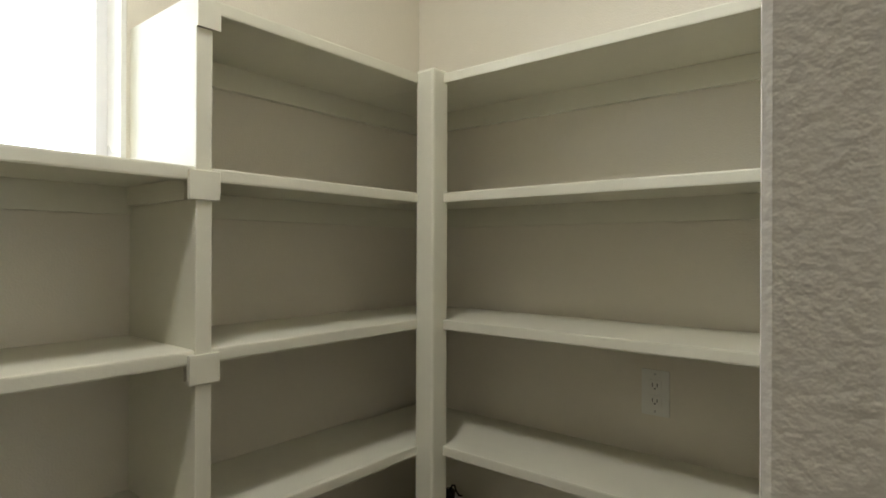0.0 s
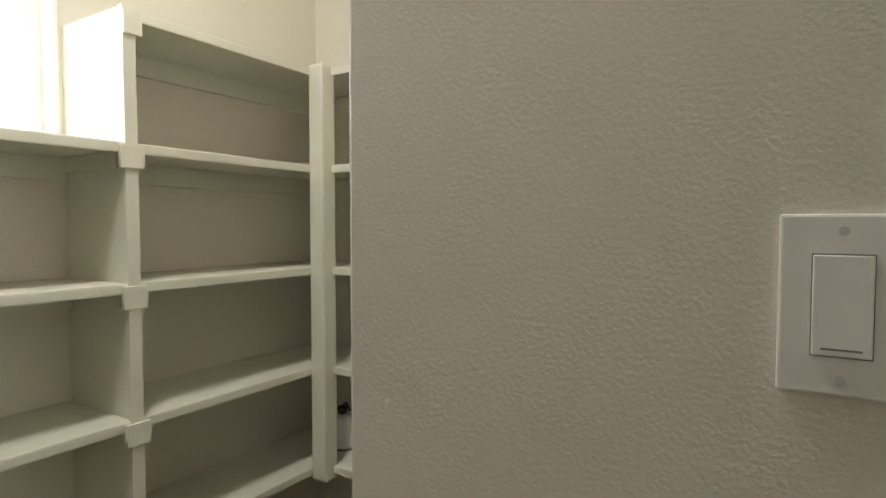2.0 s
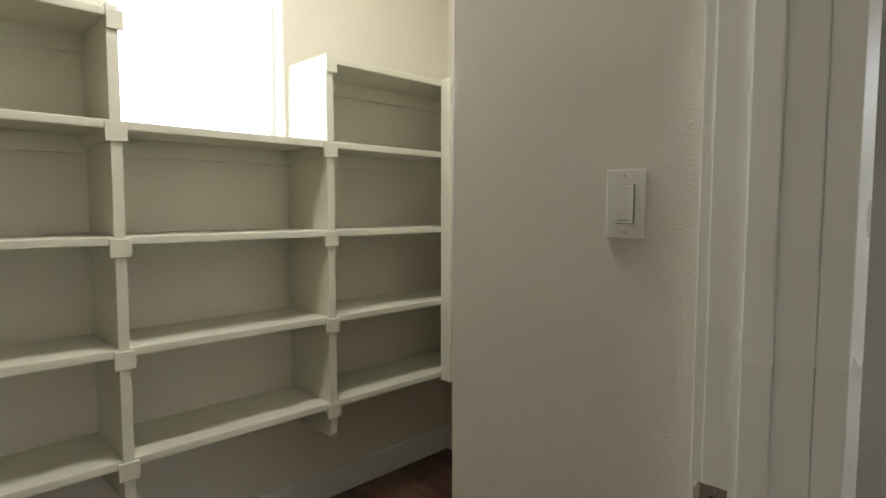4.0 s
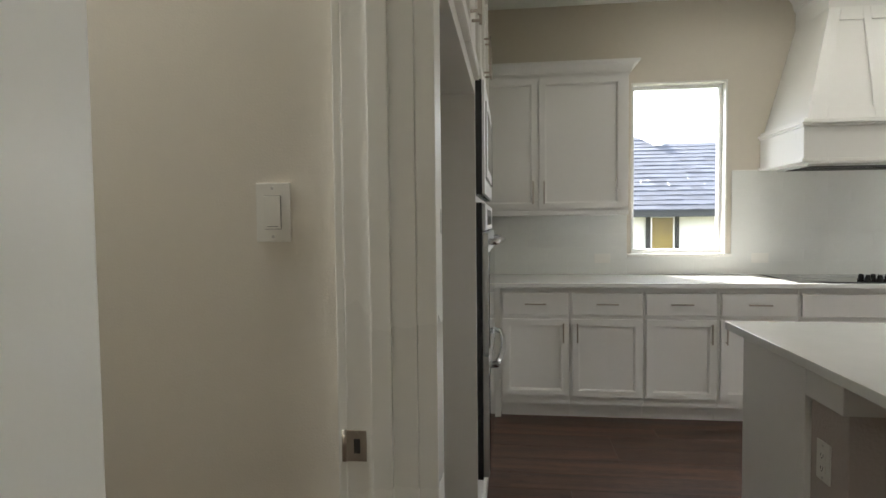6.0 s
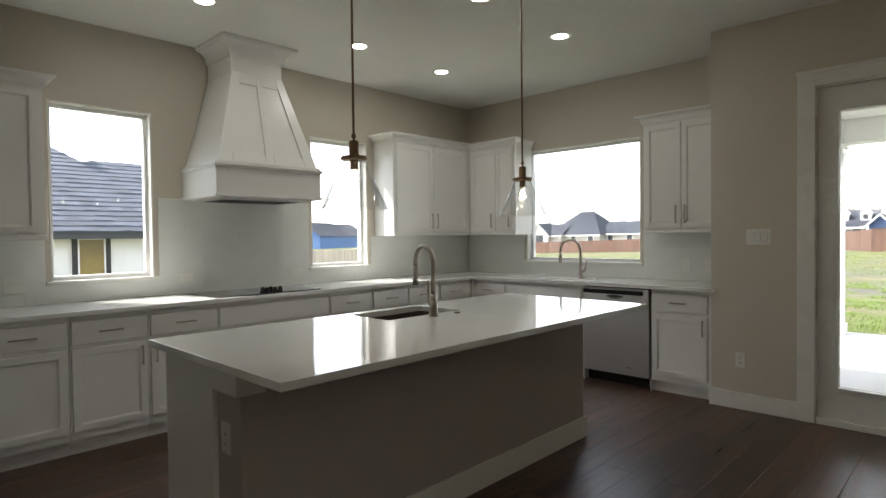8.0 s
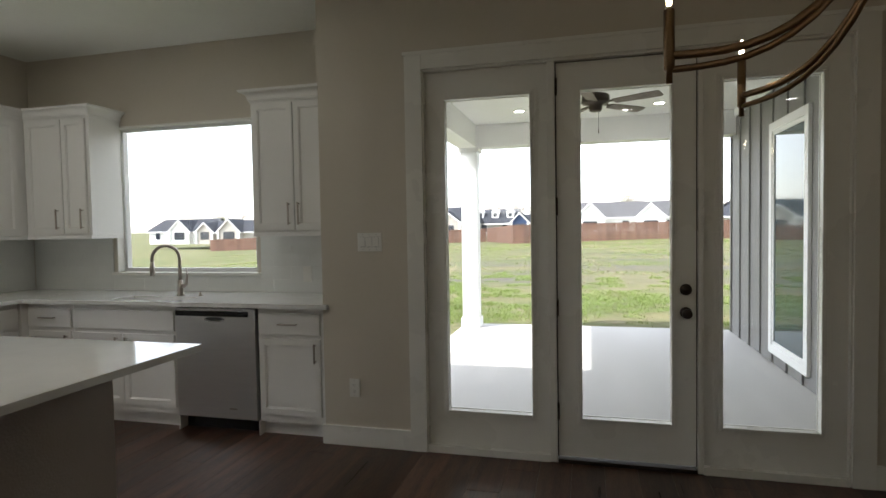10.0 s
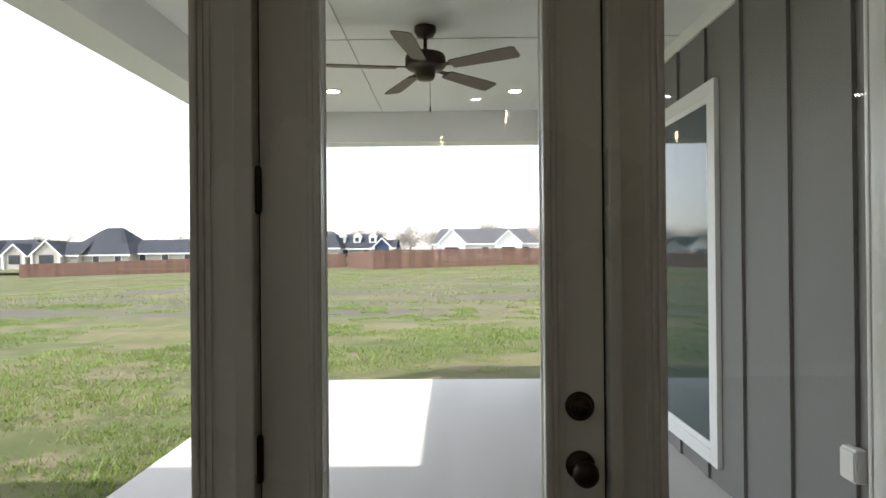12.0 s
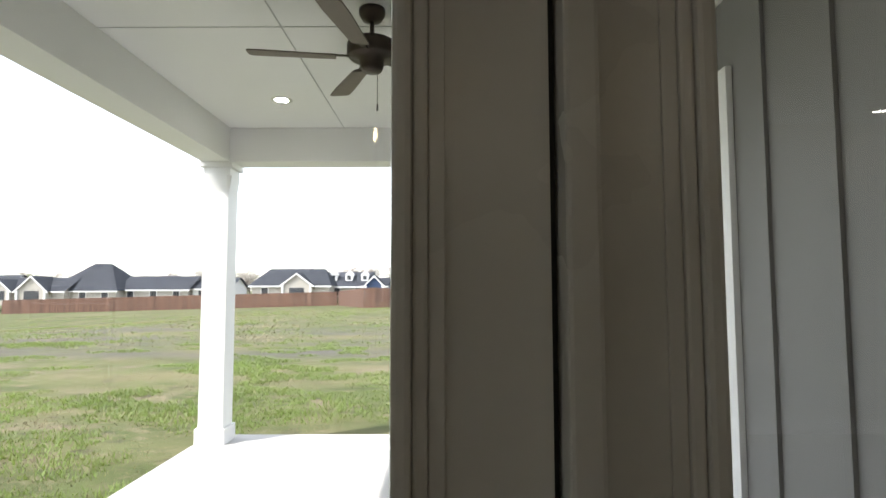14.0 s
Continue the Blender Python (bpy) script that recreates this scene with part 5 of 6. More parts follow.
def ground_material():
    m = mat("rough lawn with bare soil", (0.088, 0.105, 0.042), 0.95, vary=0.35, scale=1.4, bump=1.0, bump_scale=22, spec=0.1)
    nt = m.node_tree
    p = nt.nodes["Principled BSDF"]
    grass = p.inputs["Base Color"].links[0].from_socket
    tc = nt.nodes.new("ShaderNodeTexCoord")

    def patches(scale, lo_p, hi_p, color, src, stretch):
        mp = nt.nodes.new("ShaderNodeMapping")
        mp.inputs["Scale"].default_value = stretch
        n = nt.nodes.new("ShaderNodeTexNoise")
        n.inputs["Scale"].default_value, n.inputs["Detail"].default_value, n.inputs["Roughness"].default_value = scale, 8, 0.65
        nt.links.new(tc.outputs["Object"], mp.inputs["Vector"])
        nt.links.new(mp.outputs[0], n.inputs["Vector"])
        r = nt.nodes.new("ShaderNodeMapRange")
        r.inputs["From Min"].default_value, r.inputs["From Max"].default_value = lo_p, hi_p
        nt.links.new(n.outputs["Fac"], r.inputs["Value"])
        mx = nt.nodes.new("ShaderNodeMix")
        mx.data_type = "RGBA"
        nt.links.new(r.outputs[0], mx.inputs["Factor"])
        nt.links.new(src, mx.inputs["A"])
        mx.inputs["B"].default_value = (*color, 1)
        return mx.outputs["Result"], r

    c, _ = patches(0.35, 0.48, 0.62, (0.155, 0.145, 0.075), grass, (1, 0.5, 1))
    c, _ = patches(1.3, 0.54, 0.66, (0.17, 0.145, 0.095), c, (1, 0.6, 1))
    c, _ = patches(5.0, 0.55, 0.68, (0.20, 0.17, 0.11), c, (1, 0.7, 1))
    c, _ = patches(3.1, 0.58, 0.70, (0.065, 0.06, 0.04), c, (1, 0.7, 1))
    # a wide belt of grey bare soil across the lot
    soil, r = patches(0.45, 0.42, 0.62, (0.105, 0.098, 0.085), c, (1, 0.3, 1))
    geo = nt.nodes.new("ShaderNodeSeparateXYZ")
    nt.links.new(tc.outputs["Object"], geo.inputs[0])
    belt = nt.nodes.new("ShaderNodeMapRange")
    belt.inputs["From Min"].default_value, belt.inputs["From Max"].default_value = 16.0, 19.0
    nt.links.new(geo.outputs["X"], belt.inputs["Value"])
    far = nt.nodes.new("ShaderNodeMapRange")
    far.inputs["From Min"].default_value, far.inputs["From Max"].default_value = 42, 25
    nt.links.new(geo.outputs["X"], far.inputs["Value"])
    mul = nt.nodes.new("ShaderNodeMath")
    mul.operation = "MULTIPLY"
    nt.links.new(belt.outputs[0], mul.inputs[0])
    nt.links.new(far.outputs[0], mul.inputs[1])
    mul2 = nt.nodes.new("ShaderNodeMath")
    mul2.operation = "MULTIPLY"
    nt.links.new(mul.outputs[0], mul2.inputs[0])
    nt.links.new(r.outputs[0], mul2.inputs[1])
    mx = soil.node
    nt.links.new(mul2.outputs[0], mx.inputs["Factor"])
    nt.links.new(soil, p.inputs["Base Color"])
    return m


M_GROUND = ground_material()
xs = [-400, -150, -60, -25, -5, 4.9, 6, 8, 10, 12, 14, 17, 20, 24, 28, 33, 38, 44, 50, 56, 62, 70, 80, 100, 150, 300, 900, 2500]
ys = [-2500, -800, -300, -150, -90, -60, -45, -35, -25, -18, -12, -8, -5, -3, -1, 0, 1, 3, 5, 8, 12, 18, 25, 35, 45, 60, 80, 110, 160, 300, 800, 2500]
bm = bmesh.new()
grid = [[bm.verts.new((x, y, lift(x, y) + (0.03 * noise.noise((x * 0.7, y * 0.7, 0)) if 11 < x < 60 else 0))) for y in ys] for x in xs]
for i in range(len(xs) - 1):
    for j in range(len(ys) - 1):
        bm.faces.new((grid[i][j], grid[i + 1][j], grid[i + 1][j + 1], grid[i][j + 1]))
tagged(part("ground", bm, M_GROUND, None, "", 0, True), "rough green lawn with patches of bare soil", "ground", kind="structure")

# blades of grass in tufts
M_BLADE = mat("fresh grass blade", (0.17, 0.24, 0.06), 0.6, vary=0.4, scale=0.9)
nt = M_BLADE.node_tree
leaf, thru, both = nt.nodes["Principled BSDF"], nt.nodes.new("ShaderNodeBsdfTranslucent"), nt.nodes.new("ShaderNodeMixShader")
thru.inputs["Color"].default_value = (0.24, 0.30, 0.07, 1)
both.inputs[0].default_value = 0.35
nt.links.new(leaf.outputs[0], both.inputs[1])
nt.links.new(thru.outputs[0], both.inputs[2])
nt.links.new(both.outputs[0], nt.nodes["Material Output"].inputs["Surface"])
rng = np.random.default_rng(5)


def tufts(name, label, material, count, x0, x1, y0, y1, bare, height, width, blades, seed, thin=0.0):
    """Loose tufts of blades where the noise lets them grow; bare: how much of the ground stays open."""
    gx, gy = x0 + (x1 - x0) * rng.random(count), rng.uniform(y0, y1, count)
    dens = np.array([noise.noise((x * 0.45, y * 0.3, seed)) + 0.55 * noise.noise((x * 1.6, y * 1.2, seed + 4)) for x, y in zip(gx, gy)])
    keep = (dens > bare + thin * np.maximum(0, gx - 12)) & ~((gx < PX1 + 0.03) & (gy < PY1 + 0.03))
    verts, faces = [], []
    for x, y, q in zip(gx[keep], gy[keep], dens[keep]):
        z = lift(x, y) - 0.01
        tall = 0.6 + 0.8 * min(1.0, max(0.0, q - bare))
        for k in range(blades):
            a = rng.uniform(0, 6.283)
            h = rng.uniform(0.4, 1.0) * height * tall
            w = rng.uniform(0.5, 1.0) * width
            px, py = x + rng.normal(0, 0.035), y + rng.normal(0, 0.035)
            ca, sa = math.cos(a), math.sin(a)
            b = rng.uniform(0.4, 1.1) * h
            n0 = len(verts)
            verts += [(px - w * ca, py - w * sa, z), (px + w * ca, py + w * sa, z), (px + b * sa, py - b * ca, z + h)]
            faces.append((n0, n0 + 1, n0 + 2))
    me = bpy.data.meshes.new(name)
    me.from_pydata(verts, [], faces)
    me.materials.append(material)
    tagged(new(name, me), label, "grass", kind="stuff")


M_STRAW = mat("dry straw blade", (0.30, 0.26, 0.15), 0.8, vary=0.3, scale=1.1)
tufts("grass_tufts", "loose tufts of fresh green grass", M_BLADE, 85000, 5.0, 22.0, -14, 16, -0.05, 0.10, 0.010, 5, 3.0, 0.035)
tufts("dry_grass", "short dry straw between the green tufts", M_STRAW, 60000, 5.0, 24.0, -14, 18, -0.25, 0.045, 0.006, 3, 21.0)
tufts("far_grass", "thin grass over the far side of the lot", M_BLADE, 45000, 20.0, 57.0, -22, 40, 0.02, 0.10, 0.03, 2, 11.0)
tufts("far_dry_grass", "thin dry straw over the far side of the lot", M_STRAW, 30000, 20.0, 57.0, -22, 40, -0.1, 0.08, 0.03, 2, 31.0)

# ---------------------------------------------------------------- fences
M_CEDAR = mat("red brown cedar fence board", (0.125, 0.066, 0.045), 0.8, vary=0.3, scale=1.2, stretch=(1, 1, 0.3))
M_PALE = mat("pale weathered fence board", (0.42, 0.36, 0.28), 0.8, vary=0.2, scale=1.2, stretch=(1, 1, 0.3))


def island_tint(m, low, high):
    """Tints a material board by board with Geometry's Random Per Island."""
    nt = m.node_tree
    p = nt.nodes["Principled BSDF"]
    src = p.inputs["Base Color"].links[0].from_socket
    geo, mr, hsv = nt.nodes.new("ShaderNodeNewGeometry"), nt.nodes.new("ShaderNodeMapRange"), nt.nodes.new("ShaderNodeHueSaturation")
    mr.inputs["To Min"].default_value, mr.inputs["To Max"].default_value = low, high
    nt.links.new(geo.outputs["Random Per Island"], mr.inputs["Value"])
    nt.links.new(mr.outputs[0], hsv.inputs["Value"])
    nt.links.new(src, hsv.inputs["Color"])
    nt.links.new(hsv.outputs[0], p.inputs["Base Color"])


island_tint(M_CEDAR, 0.7, 1.35)
island_tint(M_PALE, 0.8, 1.2)


def fence(name, label, a, b, za, zb, h, material):
    a, b = Vector(a), Vector(b)
    n = int((b - a).length / 0.145)
    d = (b - a).normalized()
    side = Vector((-d.y, d.x))
    verts, faces = [], []
    for k in range(n):
        p = a + d * (0.145 * k)
        z = za + (zb - za) * k / n
        top = z + h + rng.uniform(-0.02, 0.02)
        o = side * rng.uniform(-0.008, 0.008)
        n0 = len(verts)
        for q in (p + o, p + o + d * 0.135):
            for s in (-0.01, 0.01):
                for zz in (z - 0.2, top):
                    verts.append((q.x + side.x * s, q.y + side.y * s, zz))
        for f in ((0, 1, 3, 2), (4, 6, 7, 5), (0, 4, 5, 1), (2, 3, 7, 6), (1, 5, 7, 3)):
            faces.append(tuple(n0 + i for i in f))
    me = bpy.data.meshes.new("boards")
    me.from_pydata(verts, [], faces)
    me.materials.append(material)
    t = thing(name, label, "fence")
    ob = new("boards", me)
    ob.parent = t
    ob["kind"] = "stuff"
    bm = bmesh.new()
    for zr in (0.25, h / 2, h - 0.25):
        p0, p1 = a + side * 0.03, b + side * 0.03
        v = [bm.verts.new((p.x, p.y, zz + zr + e)) for p, zz in ((p0, za), (p1, zb)) for e in (-0.045, 0.045)]
        bm.faces.new((v[0], v[2], v[3], v[1]))
    part("rail", bm, material, t)


fence("cedar_fence", "long red brown cedar board fence across the lot", (80, 57), (80, 12.2), lift(80, 57), lift(80, 12.2), 1.85, M_CEDAR)
fence("cedar_fence", "red brown cedar board fence turning a corner", (80, 12.2), (58, 5.7), lift(80, 12.2), lift(58, 5.7), 1.85, M_CEDAR)
fence("cedar_fence", "red brown cedar board fence behind the lot", (58, 5.7), (58, -45), lift(58, 5.7), lift(58, -30), 1.85, M_CEDAR)
fence("pale_fence", "pale weathered board fence beyond the side lawn", (6, 44), (50, 46), -1.65, -1.6, 1.75, M_PALE)

# ---------------------------------------------------------------- houses
M_SHINGLE = mat("dark grey roof shingle", (0.085, 0.093, 0.112), 0.85, vary=0.3, scale=1.0, bump=0.5, bump_scale=6)
M_SHINGLE2 = mat("pale grey roof shingle", (0.20, 0.20, 0.21), 0.85, vary=0.2, scale=1.0)
M_HWHITE = mat("white house siding", (0.72, 0.72, 0.71), 0.6, vary=0.04)
M_HBLUE = mat("blue house siding", (0.06, 0.13, 0.28), 0.6, vary=0.08)
M_HNAVY = mat("navy house siding", (0.025, 0.05, 0.12), 0.6, vary=0.08)
M_HTAN = mat("grey tan house siding", (0.40, 0.37, 0.33), 0.6, vary=0.08)
M_HWIN = mat("dark house window", (0.03, 0.035, 0.045), 0.1, vary=0.1)


def house(label, x, y, yaw, w, d, hw, hr, wall_m, roof_m, hip=0.0, gables=(), dormers=0, chimney=False, z0=None):
    """A house w wide (local x) and d deep, walls hw high, ridge hr above them; gables are (place, width, rise) on the front."""
    t = thing("house", label, "house", "far houses")
    base = lift(x, y) - 0.3 if z0 is None else z0
    m = Matrix.Translation((x, y, base)) @ Matrix.Rotation(radians(yaw), 4, "Z")

    def put(name, bm, material, parent=t, lab=""):
        bmesh.ops.transform(bm, verts=bm.verts[:], matrix=m)
        return part(name, bm, material, parent, lab)

    bm = bmesh.new()
    box(bm, -w / 2, w / 2, -d / 2, d / 2, 0, hw)
    if hip == 0:
        for s in (-w / 2, w / 2):
            v = [bm.verts.new(c) for c in ((s, -d / 2, hw), (s, d / 2, hw), (s, 0, hw + hr))]
            bm.faces.new(v)
    wall = put("wall", bm, wall_m)
    o = 0.45
    rx = w / 2 + o - hip
    drop = hr * o / (d / 2)
    bm = bmesh.new()
    e = [bm.verts.new(c) for c in ((-w / 2 - o, -d / 2 - o, hw - drop), (w / 2 + o, -d / 2 - o, hw - drop), (w / 2 + o, d / 2 + o, hw - drop), (-w / 2 - o, d / 2 + o, hw - drop))]
    r = [bm.verts.new((-rx, 0, hw + hr)), bm.verts.new((rx, 0, hw + hr))]
    bm.faces.new((e[0], e[1], r[1], r[0]))
    bm.faces.new((e[2], e[3], r[0], r[1]))
    if hip > 0:
        bm.faces.new((e[1], e[2], r[1]))
        bm.faces.new((e[3], e[0], r[0]))
    bmesh.ops.solidify(bm, geom=bm.faces[:], thickness=0.15)
    roof = put("roof", bm, roof_m)
    bm = bmesh.new()
    box(bm, -w / 2 - o, w / 2 + o, -d / 2 - o - 0.03, -d / 2 - o, hw - drop - 0.25, hw - drop - 0.02)
    put("fascia", bm, M_HWHITE)
    for gx_, gw, gr in gables:
        bm = bmesh.new()
        y0 = -d / 2 - 0.9
        box(bm, gx_ - gw / 2, gx_ + gw / 2, y0, -d / 2 + 0.01, 0, hw - 0.02)
        v = [bm.verts.new(c) for c in ((gx_ - gw / 2, y0, hw), (gx_ + gw / 2, y0, hw), (gx_, y0, hw + gr))]
        bm.faces.new(v)
        put("gable_wall", bm, wall_m)
        bm = bmesh.new()
        q = 0.35
        k = gr / (gw / 2)
        a0 = [bm.verts.new(c) for c in ((gx_ - gw / 2 - q, y0 - 0.3, hw - k * q), (gx_, y0 - 0.3, hw + gr), (gx_ + gw / 2 + q, y0 - 0.3, hw - k * q))]
        a1 = [bm.verts.new(c) for c in ((gx_ - gw / 2 - q, 0, hw - k * q), (gx_, 0, hw + gr), (gx_ + gw / 2 + q, 0, hw - k * q))]
        bm.faces.new((a0[0], a0[1], a1[1], a1[0]))
        bm.faces.new((a0[1], a0[2], a1[2], a1[1]))
        bmesh.ops.solidify(bm, geom=bm.faces[:], thickness=0.2)
        put("gable_roof", bm, roof_m)
        bm = bmesh.new()
        yr = y0 - 0.34
        for sgn in (-1, 1):
            xe, ze = gx_ + sgn * (gw / 2 + q), hw - k * q
            v = [bm.verts.new(c) for c in ((xe, yr, ze), (xe, yr, ze - 0.28), (gx_, yr, hw + gr - 0.28), (gx_, yr, hw + gr), (xe, yr + 0.03, ze), (xe, yr + 0.03, ze - 0.28), (gx_, yr + 0.03, hw + gr - 0.28), (gx_, yr + 0.03, hw + gr))]
            for f in ((0, 1, 2, 3), (7, 6, 5, 4), (0, 4, 5, 1), (1, 5, 6, 2), (2, 6, 7, 3), (3, 7, 4, 0)):
                bm.faces.new([v[n_] for n_ in f])
        put("rake_board", bm, M_HWHITE)
        for px in (gx_ - gw / 2 + 0.15, gx_ + gw / 2 - 0.15):
            bm = bmesh.new()
            box(bm, px - 0.14, px + 0.14, y0 - 0.30, y0 - 0.02, 0, hw - 0.1)
            put("porch_post", bm, M_HWHITE)
        bm = bmesh.new()
        box(bm, gx_ - gw / 4, gx_ + gw / 4, y0 - 0.05, y0 - 0.02, 0.8, 2.2)
        put("window", bm, M_HWIN)
    n = max(2, int(w / 3.2))
    for k in range(n):
        c = -w / 2 + (k + 0.5) * w / n
        if any(abs(c - g[0]) < g[1] / 2 + 0.6 for g in gables):
            continue
        bm = bmesh.new()
        box(bm, c - 0.5, c + 0.5, -d / 2 - 0.04, -d / 2 - 0.02, 0.9, 2.2)
        ww = put("window", bm, M_HWIN)
        bm = bmesh.new()
        for i in ((c - 0.6, c - 0.5), (c + 0.5, c + 0.6)):
            box(bm, i[0], i[1], -d / 2 - 0.06, -d / 2 - 0.02, 0.8, 2.3)
        box(bm, c - 0.5, c + 0.5, -d / 2 - 0.06, -d / 2 - 0.02, 2.2, 2.3)
        box(bm, c - 0.5, c + 0.5, -d / 2 - 0.06, -d / 2 - 0.02, 0.8, 0.9)
        put("frame", bm, M_HWHITE, ww)
    for k in range(dormers):
        c = (k - (dormers - 1) / 2) * 2.6
        bm = bmesh.new()
        y0, zb = -d / 4 - 0.8, hw + hr * 0.30
        box(bm, c - 0.6, c + 0.6, y0, 0, zb, zb + 1.0)
        v = [bm.verts.new(p) for p in ((c - 0.75, y0 - 0.1, zb + 1.0), (c + 0.75, y0 - 0.1, zb + 1.0), (c, y0 - 0.1, zb + 1.6), (c - 0.75, 0.4, zb + 1.0), (c + 0.75, 0.4, zb + 1.0), (c, 0.4, zb + 1.6))]
        bm.faces.new((v[0], v[1], v[2]))
        bm.faces.new((v[0], v[2], v[5], v[3]))
        bm.faces.new((v[1], v[4], v[5], v[2]))
        dm = put("dormer", bm, M_HWHITE)
        bm = bmesh.new()
        box(bm, c - 0.3, c + 0.3, y0 - 0.05, y0 - 0.01, zb + 0.2, zb + 0.85)
        put("window", bm, M_HWIN, dm)
    if chimney:
        bm = bmesh.new()
        box(bm, w * 0.12, w * 0.12 + 0.8, 0.2, 1.0, hw, hw + hr + 0.9)
        put("chimney", bm, M_HWHITE, roof)
    return t


# row of houses behind the cedar fences; yaw 90 turns the front to -x
house("low white house with a dark roof and gable", 98, 74.0, -90, 12, 10, 2.6, 2.2, M_HWHITE, M_SHINGLE, 0, ((1.5, 4.5, 2.0),), z0=-0.9)
house("tan house with a high dark hip roof", 98, 54.5, -90, 10.5, 10.5, 2.6, 4.1, M_HTAN, M_SHINGLE, 4.3, (), z0=-0.95)
house("low tan wing with two white trimmed gables", 95, 62.3, -90, 11.5, 7, 2.4, 1.9, M_HTAN, M_SHINGLE, 0, ((1.4, 4.6, 2.1), (-3.6, 3.6, 1.6)), z0=-0.9)
house("long grey house with a dark gable roof", 99, 44.6, -90, 11, 8, 2.6, 2.0, M_HTAN, M_SHINGLE, 0, (), z0=-0.9)
house("white house with dark gable roof", 100, 35.8, -90, 6, 8, 2.6, 1.7, M_HWHITE, M_SHINGLE, 0, ((0.8, 3.4, 1.6),), z0=-0.8)
house("grey house with dark roof, chimney and white gable", 97, 22.0, -90, 12, 9, 2.8, 2.5, M_HTAN, M_SHINGLE, 2.0, ((1.2, 4.6, 1.7),), 0, True, z0=-0.5)
house("white house with dormers and a dark roof", 101, 13.9, -90, 7.0, 8, 2.6, 2.2, M_HTAN, M_SHINGLE, 0, (), 3, z0=-0.4)
house("dark blue house with a gable roof", 100, 9.4, -90, 3.6, 7, 2.6, 1.2, M_HNAVY, M_SHINGLE, 0, ((0, 3.0, 1.5),), z0=-0.4)
house("white house with pale grey roof and gables", 104, -7.5, -90, 17, 11, 3.0, 2.5, M_HWHITE, M_SHINGLE2, 1.5, ((-5.6, 4.6, 2.4), (3.8, 4.4, 2.0)), z0=-0.2)
house("tan house with pale grey hip roof", 96, -27.0, -90, 15, 11, 2.9, 3.0, M_HTAN, M_SHINGLE, 5.0, ((2.0, 5.0, 2.2),), z0=-0.3)
house("grey house with dark hip roof", 94, -47.0, -90, 15, 11, 2.9, 3.0, M_HTAN, M_SHINGLE, 5.0, ((-2.0, 5.0, 2.2),), z0=-0.3)
house("bright blue house behind the pale fence", 67.0, 100.0, 200, 9, 8, 2.8, 2.6, M_HBLUE, M_SHINGLE, 0, ((1.0, 3.5, 1.8),), z0=-0.9)
house("blue house with dark gable roof", 75.0, 103.0, 200, 8, 8, 2.8, 2.4, M_HBLUE, M_SHINGLE, 0, ((0.0, 3.5, 1.8),), z0=-0.9)

M_NROOF = mat("grey blue laminated shingle", (0.06, 0.068, 0.088), 0.85, vary=0.35, scale=2.2, bump=0.5, bump_scale=8, stretch=(1.5, 6, 6))
# neighbouring house close by, seen through the kitchen window
nb = thing("neighbour_house", "white sided neighbouring house with dark shingle roof", "house")
NY = 10.6
boxes("wall", [(-14, 4.9, NY, NY + 0.2, -0.8, 1.62), (4.7, 4.9, NY + 0.2, NY + 9, -0.8, 1.62)], M_HWHITE, nb, "white lap siding")
for k in range(17):
    z = -0.75 + 0.14 * k
    boxes("lap_board", [(-14, 4.91, NY - 0.014, NY - 0.001, z, z + 0.125)], M_HWHITE, nb)
boxes("fascia", [(-14.4, 5.3, NY - 0.42, NY - 0.37, 1.38, 1.52)], mat("dark gutter paint", (0.03, 0.035, 0.04), 0.5), nb, "dark gutter board")
boxes("soffit", [(-14.4, 5.3, NY - 0.37, NY, 1.40, 1.43)], M_HWHITE, nb)
# the pane's base colour holds the orange and green of a reflected tree
nw = boxes("window", [(2.92, 3.38, NY - 0.05, NY - 0.016, 0.50, 1.40)], mat("window glass with orange green reflection", (0.16, 0.12, 0.03), 0.15, vary=0.6, scale=2.0), nb, "dark framed window")
boxes("frame", [(2.84, 2.92, NY - 0.07, NY - 0.016, 0.42, 1.48), (3.38, 3.46, NY - 0.07, NY - 0.016, 0.42, 1.48), (2.92, 3.38, NY - 0.07, NY - 0.016, 1.40, 1.48), (2.92, 3.38, NY - 0.07, NY - 0.016, 0.42, 0.50)], M_DARK, nw, "dark window frame")
SL = 0.62
island_tint(M_NROOF, 0.74, 1.25)
rr = random.Random(4)
verts, faces = [], []
for k in range(29):
    y0, z0 = NY - 0.45 + 0.16 * k, 1.50 + 0.16 * SL * k
    end0, end1 = (5.6, 5.6) if k < 16 else (3.45 - 0.13 * (k - 16), 3.45 - 0.13 * (k - 15))
    x = -14.4
    while x < end0 - 0.02:
        x1 = min(end0, 0.2 if x < -1 else x + rr.uniform(0.14, 0.34))
        if end0 - x1 < 0.12:
            x1 = end0
        t1 = end1 if x1 == end0 else x1
        lift_z = rr.uniform(0.016, 0.034)
        n0 = len(verts)
        for px, qx in ((x, x), (x1, t1)):
            verts += [(px, y0, z0), (px, y0, z0 + lift_z), (qx, y0 + 0.17, z0 + 0.16 * SL + 0.012), (qx, y0 + 0.17, z0 + 0.16 * SL - 0.02)]
        for f in ((0, 1, 5, 4), (1, 2, 6, 5), (2, 3, 7, 6), (3, 0, 4, 7), (0, 3, 2, 1), (4, 5, 6, 7)):
            faces.append(tuple(n0 + i for i in f))
        x = x1
me = bpy.data.meshes.new("shingle_course")
me.from_pydata(verts, [], faces)
me.materials.append(M_NROOF)
roof_nb = new("shingle_course", me)
roof_nb.parent = nb
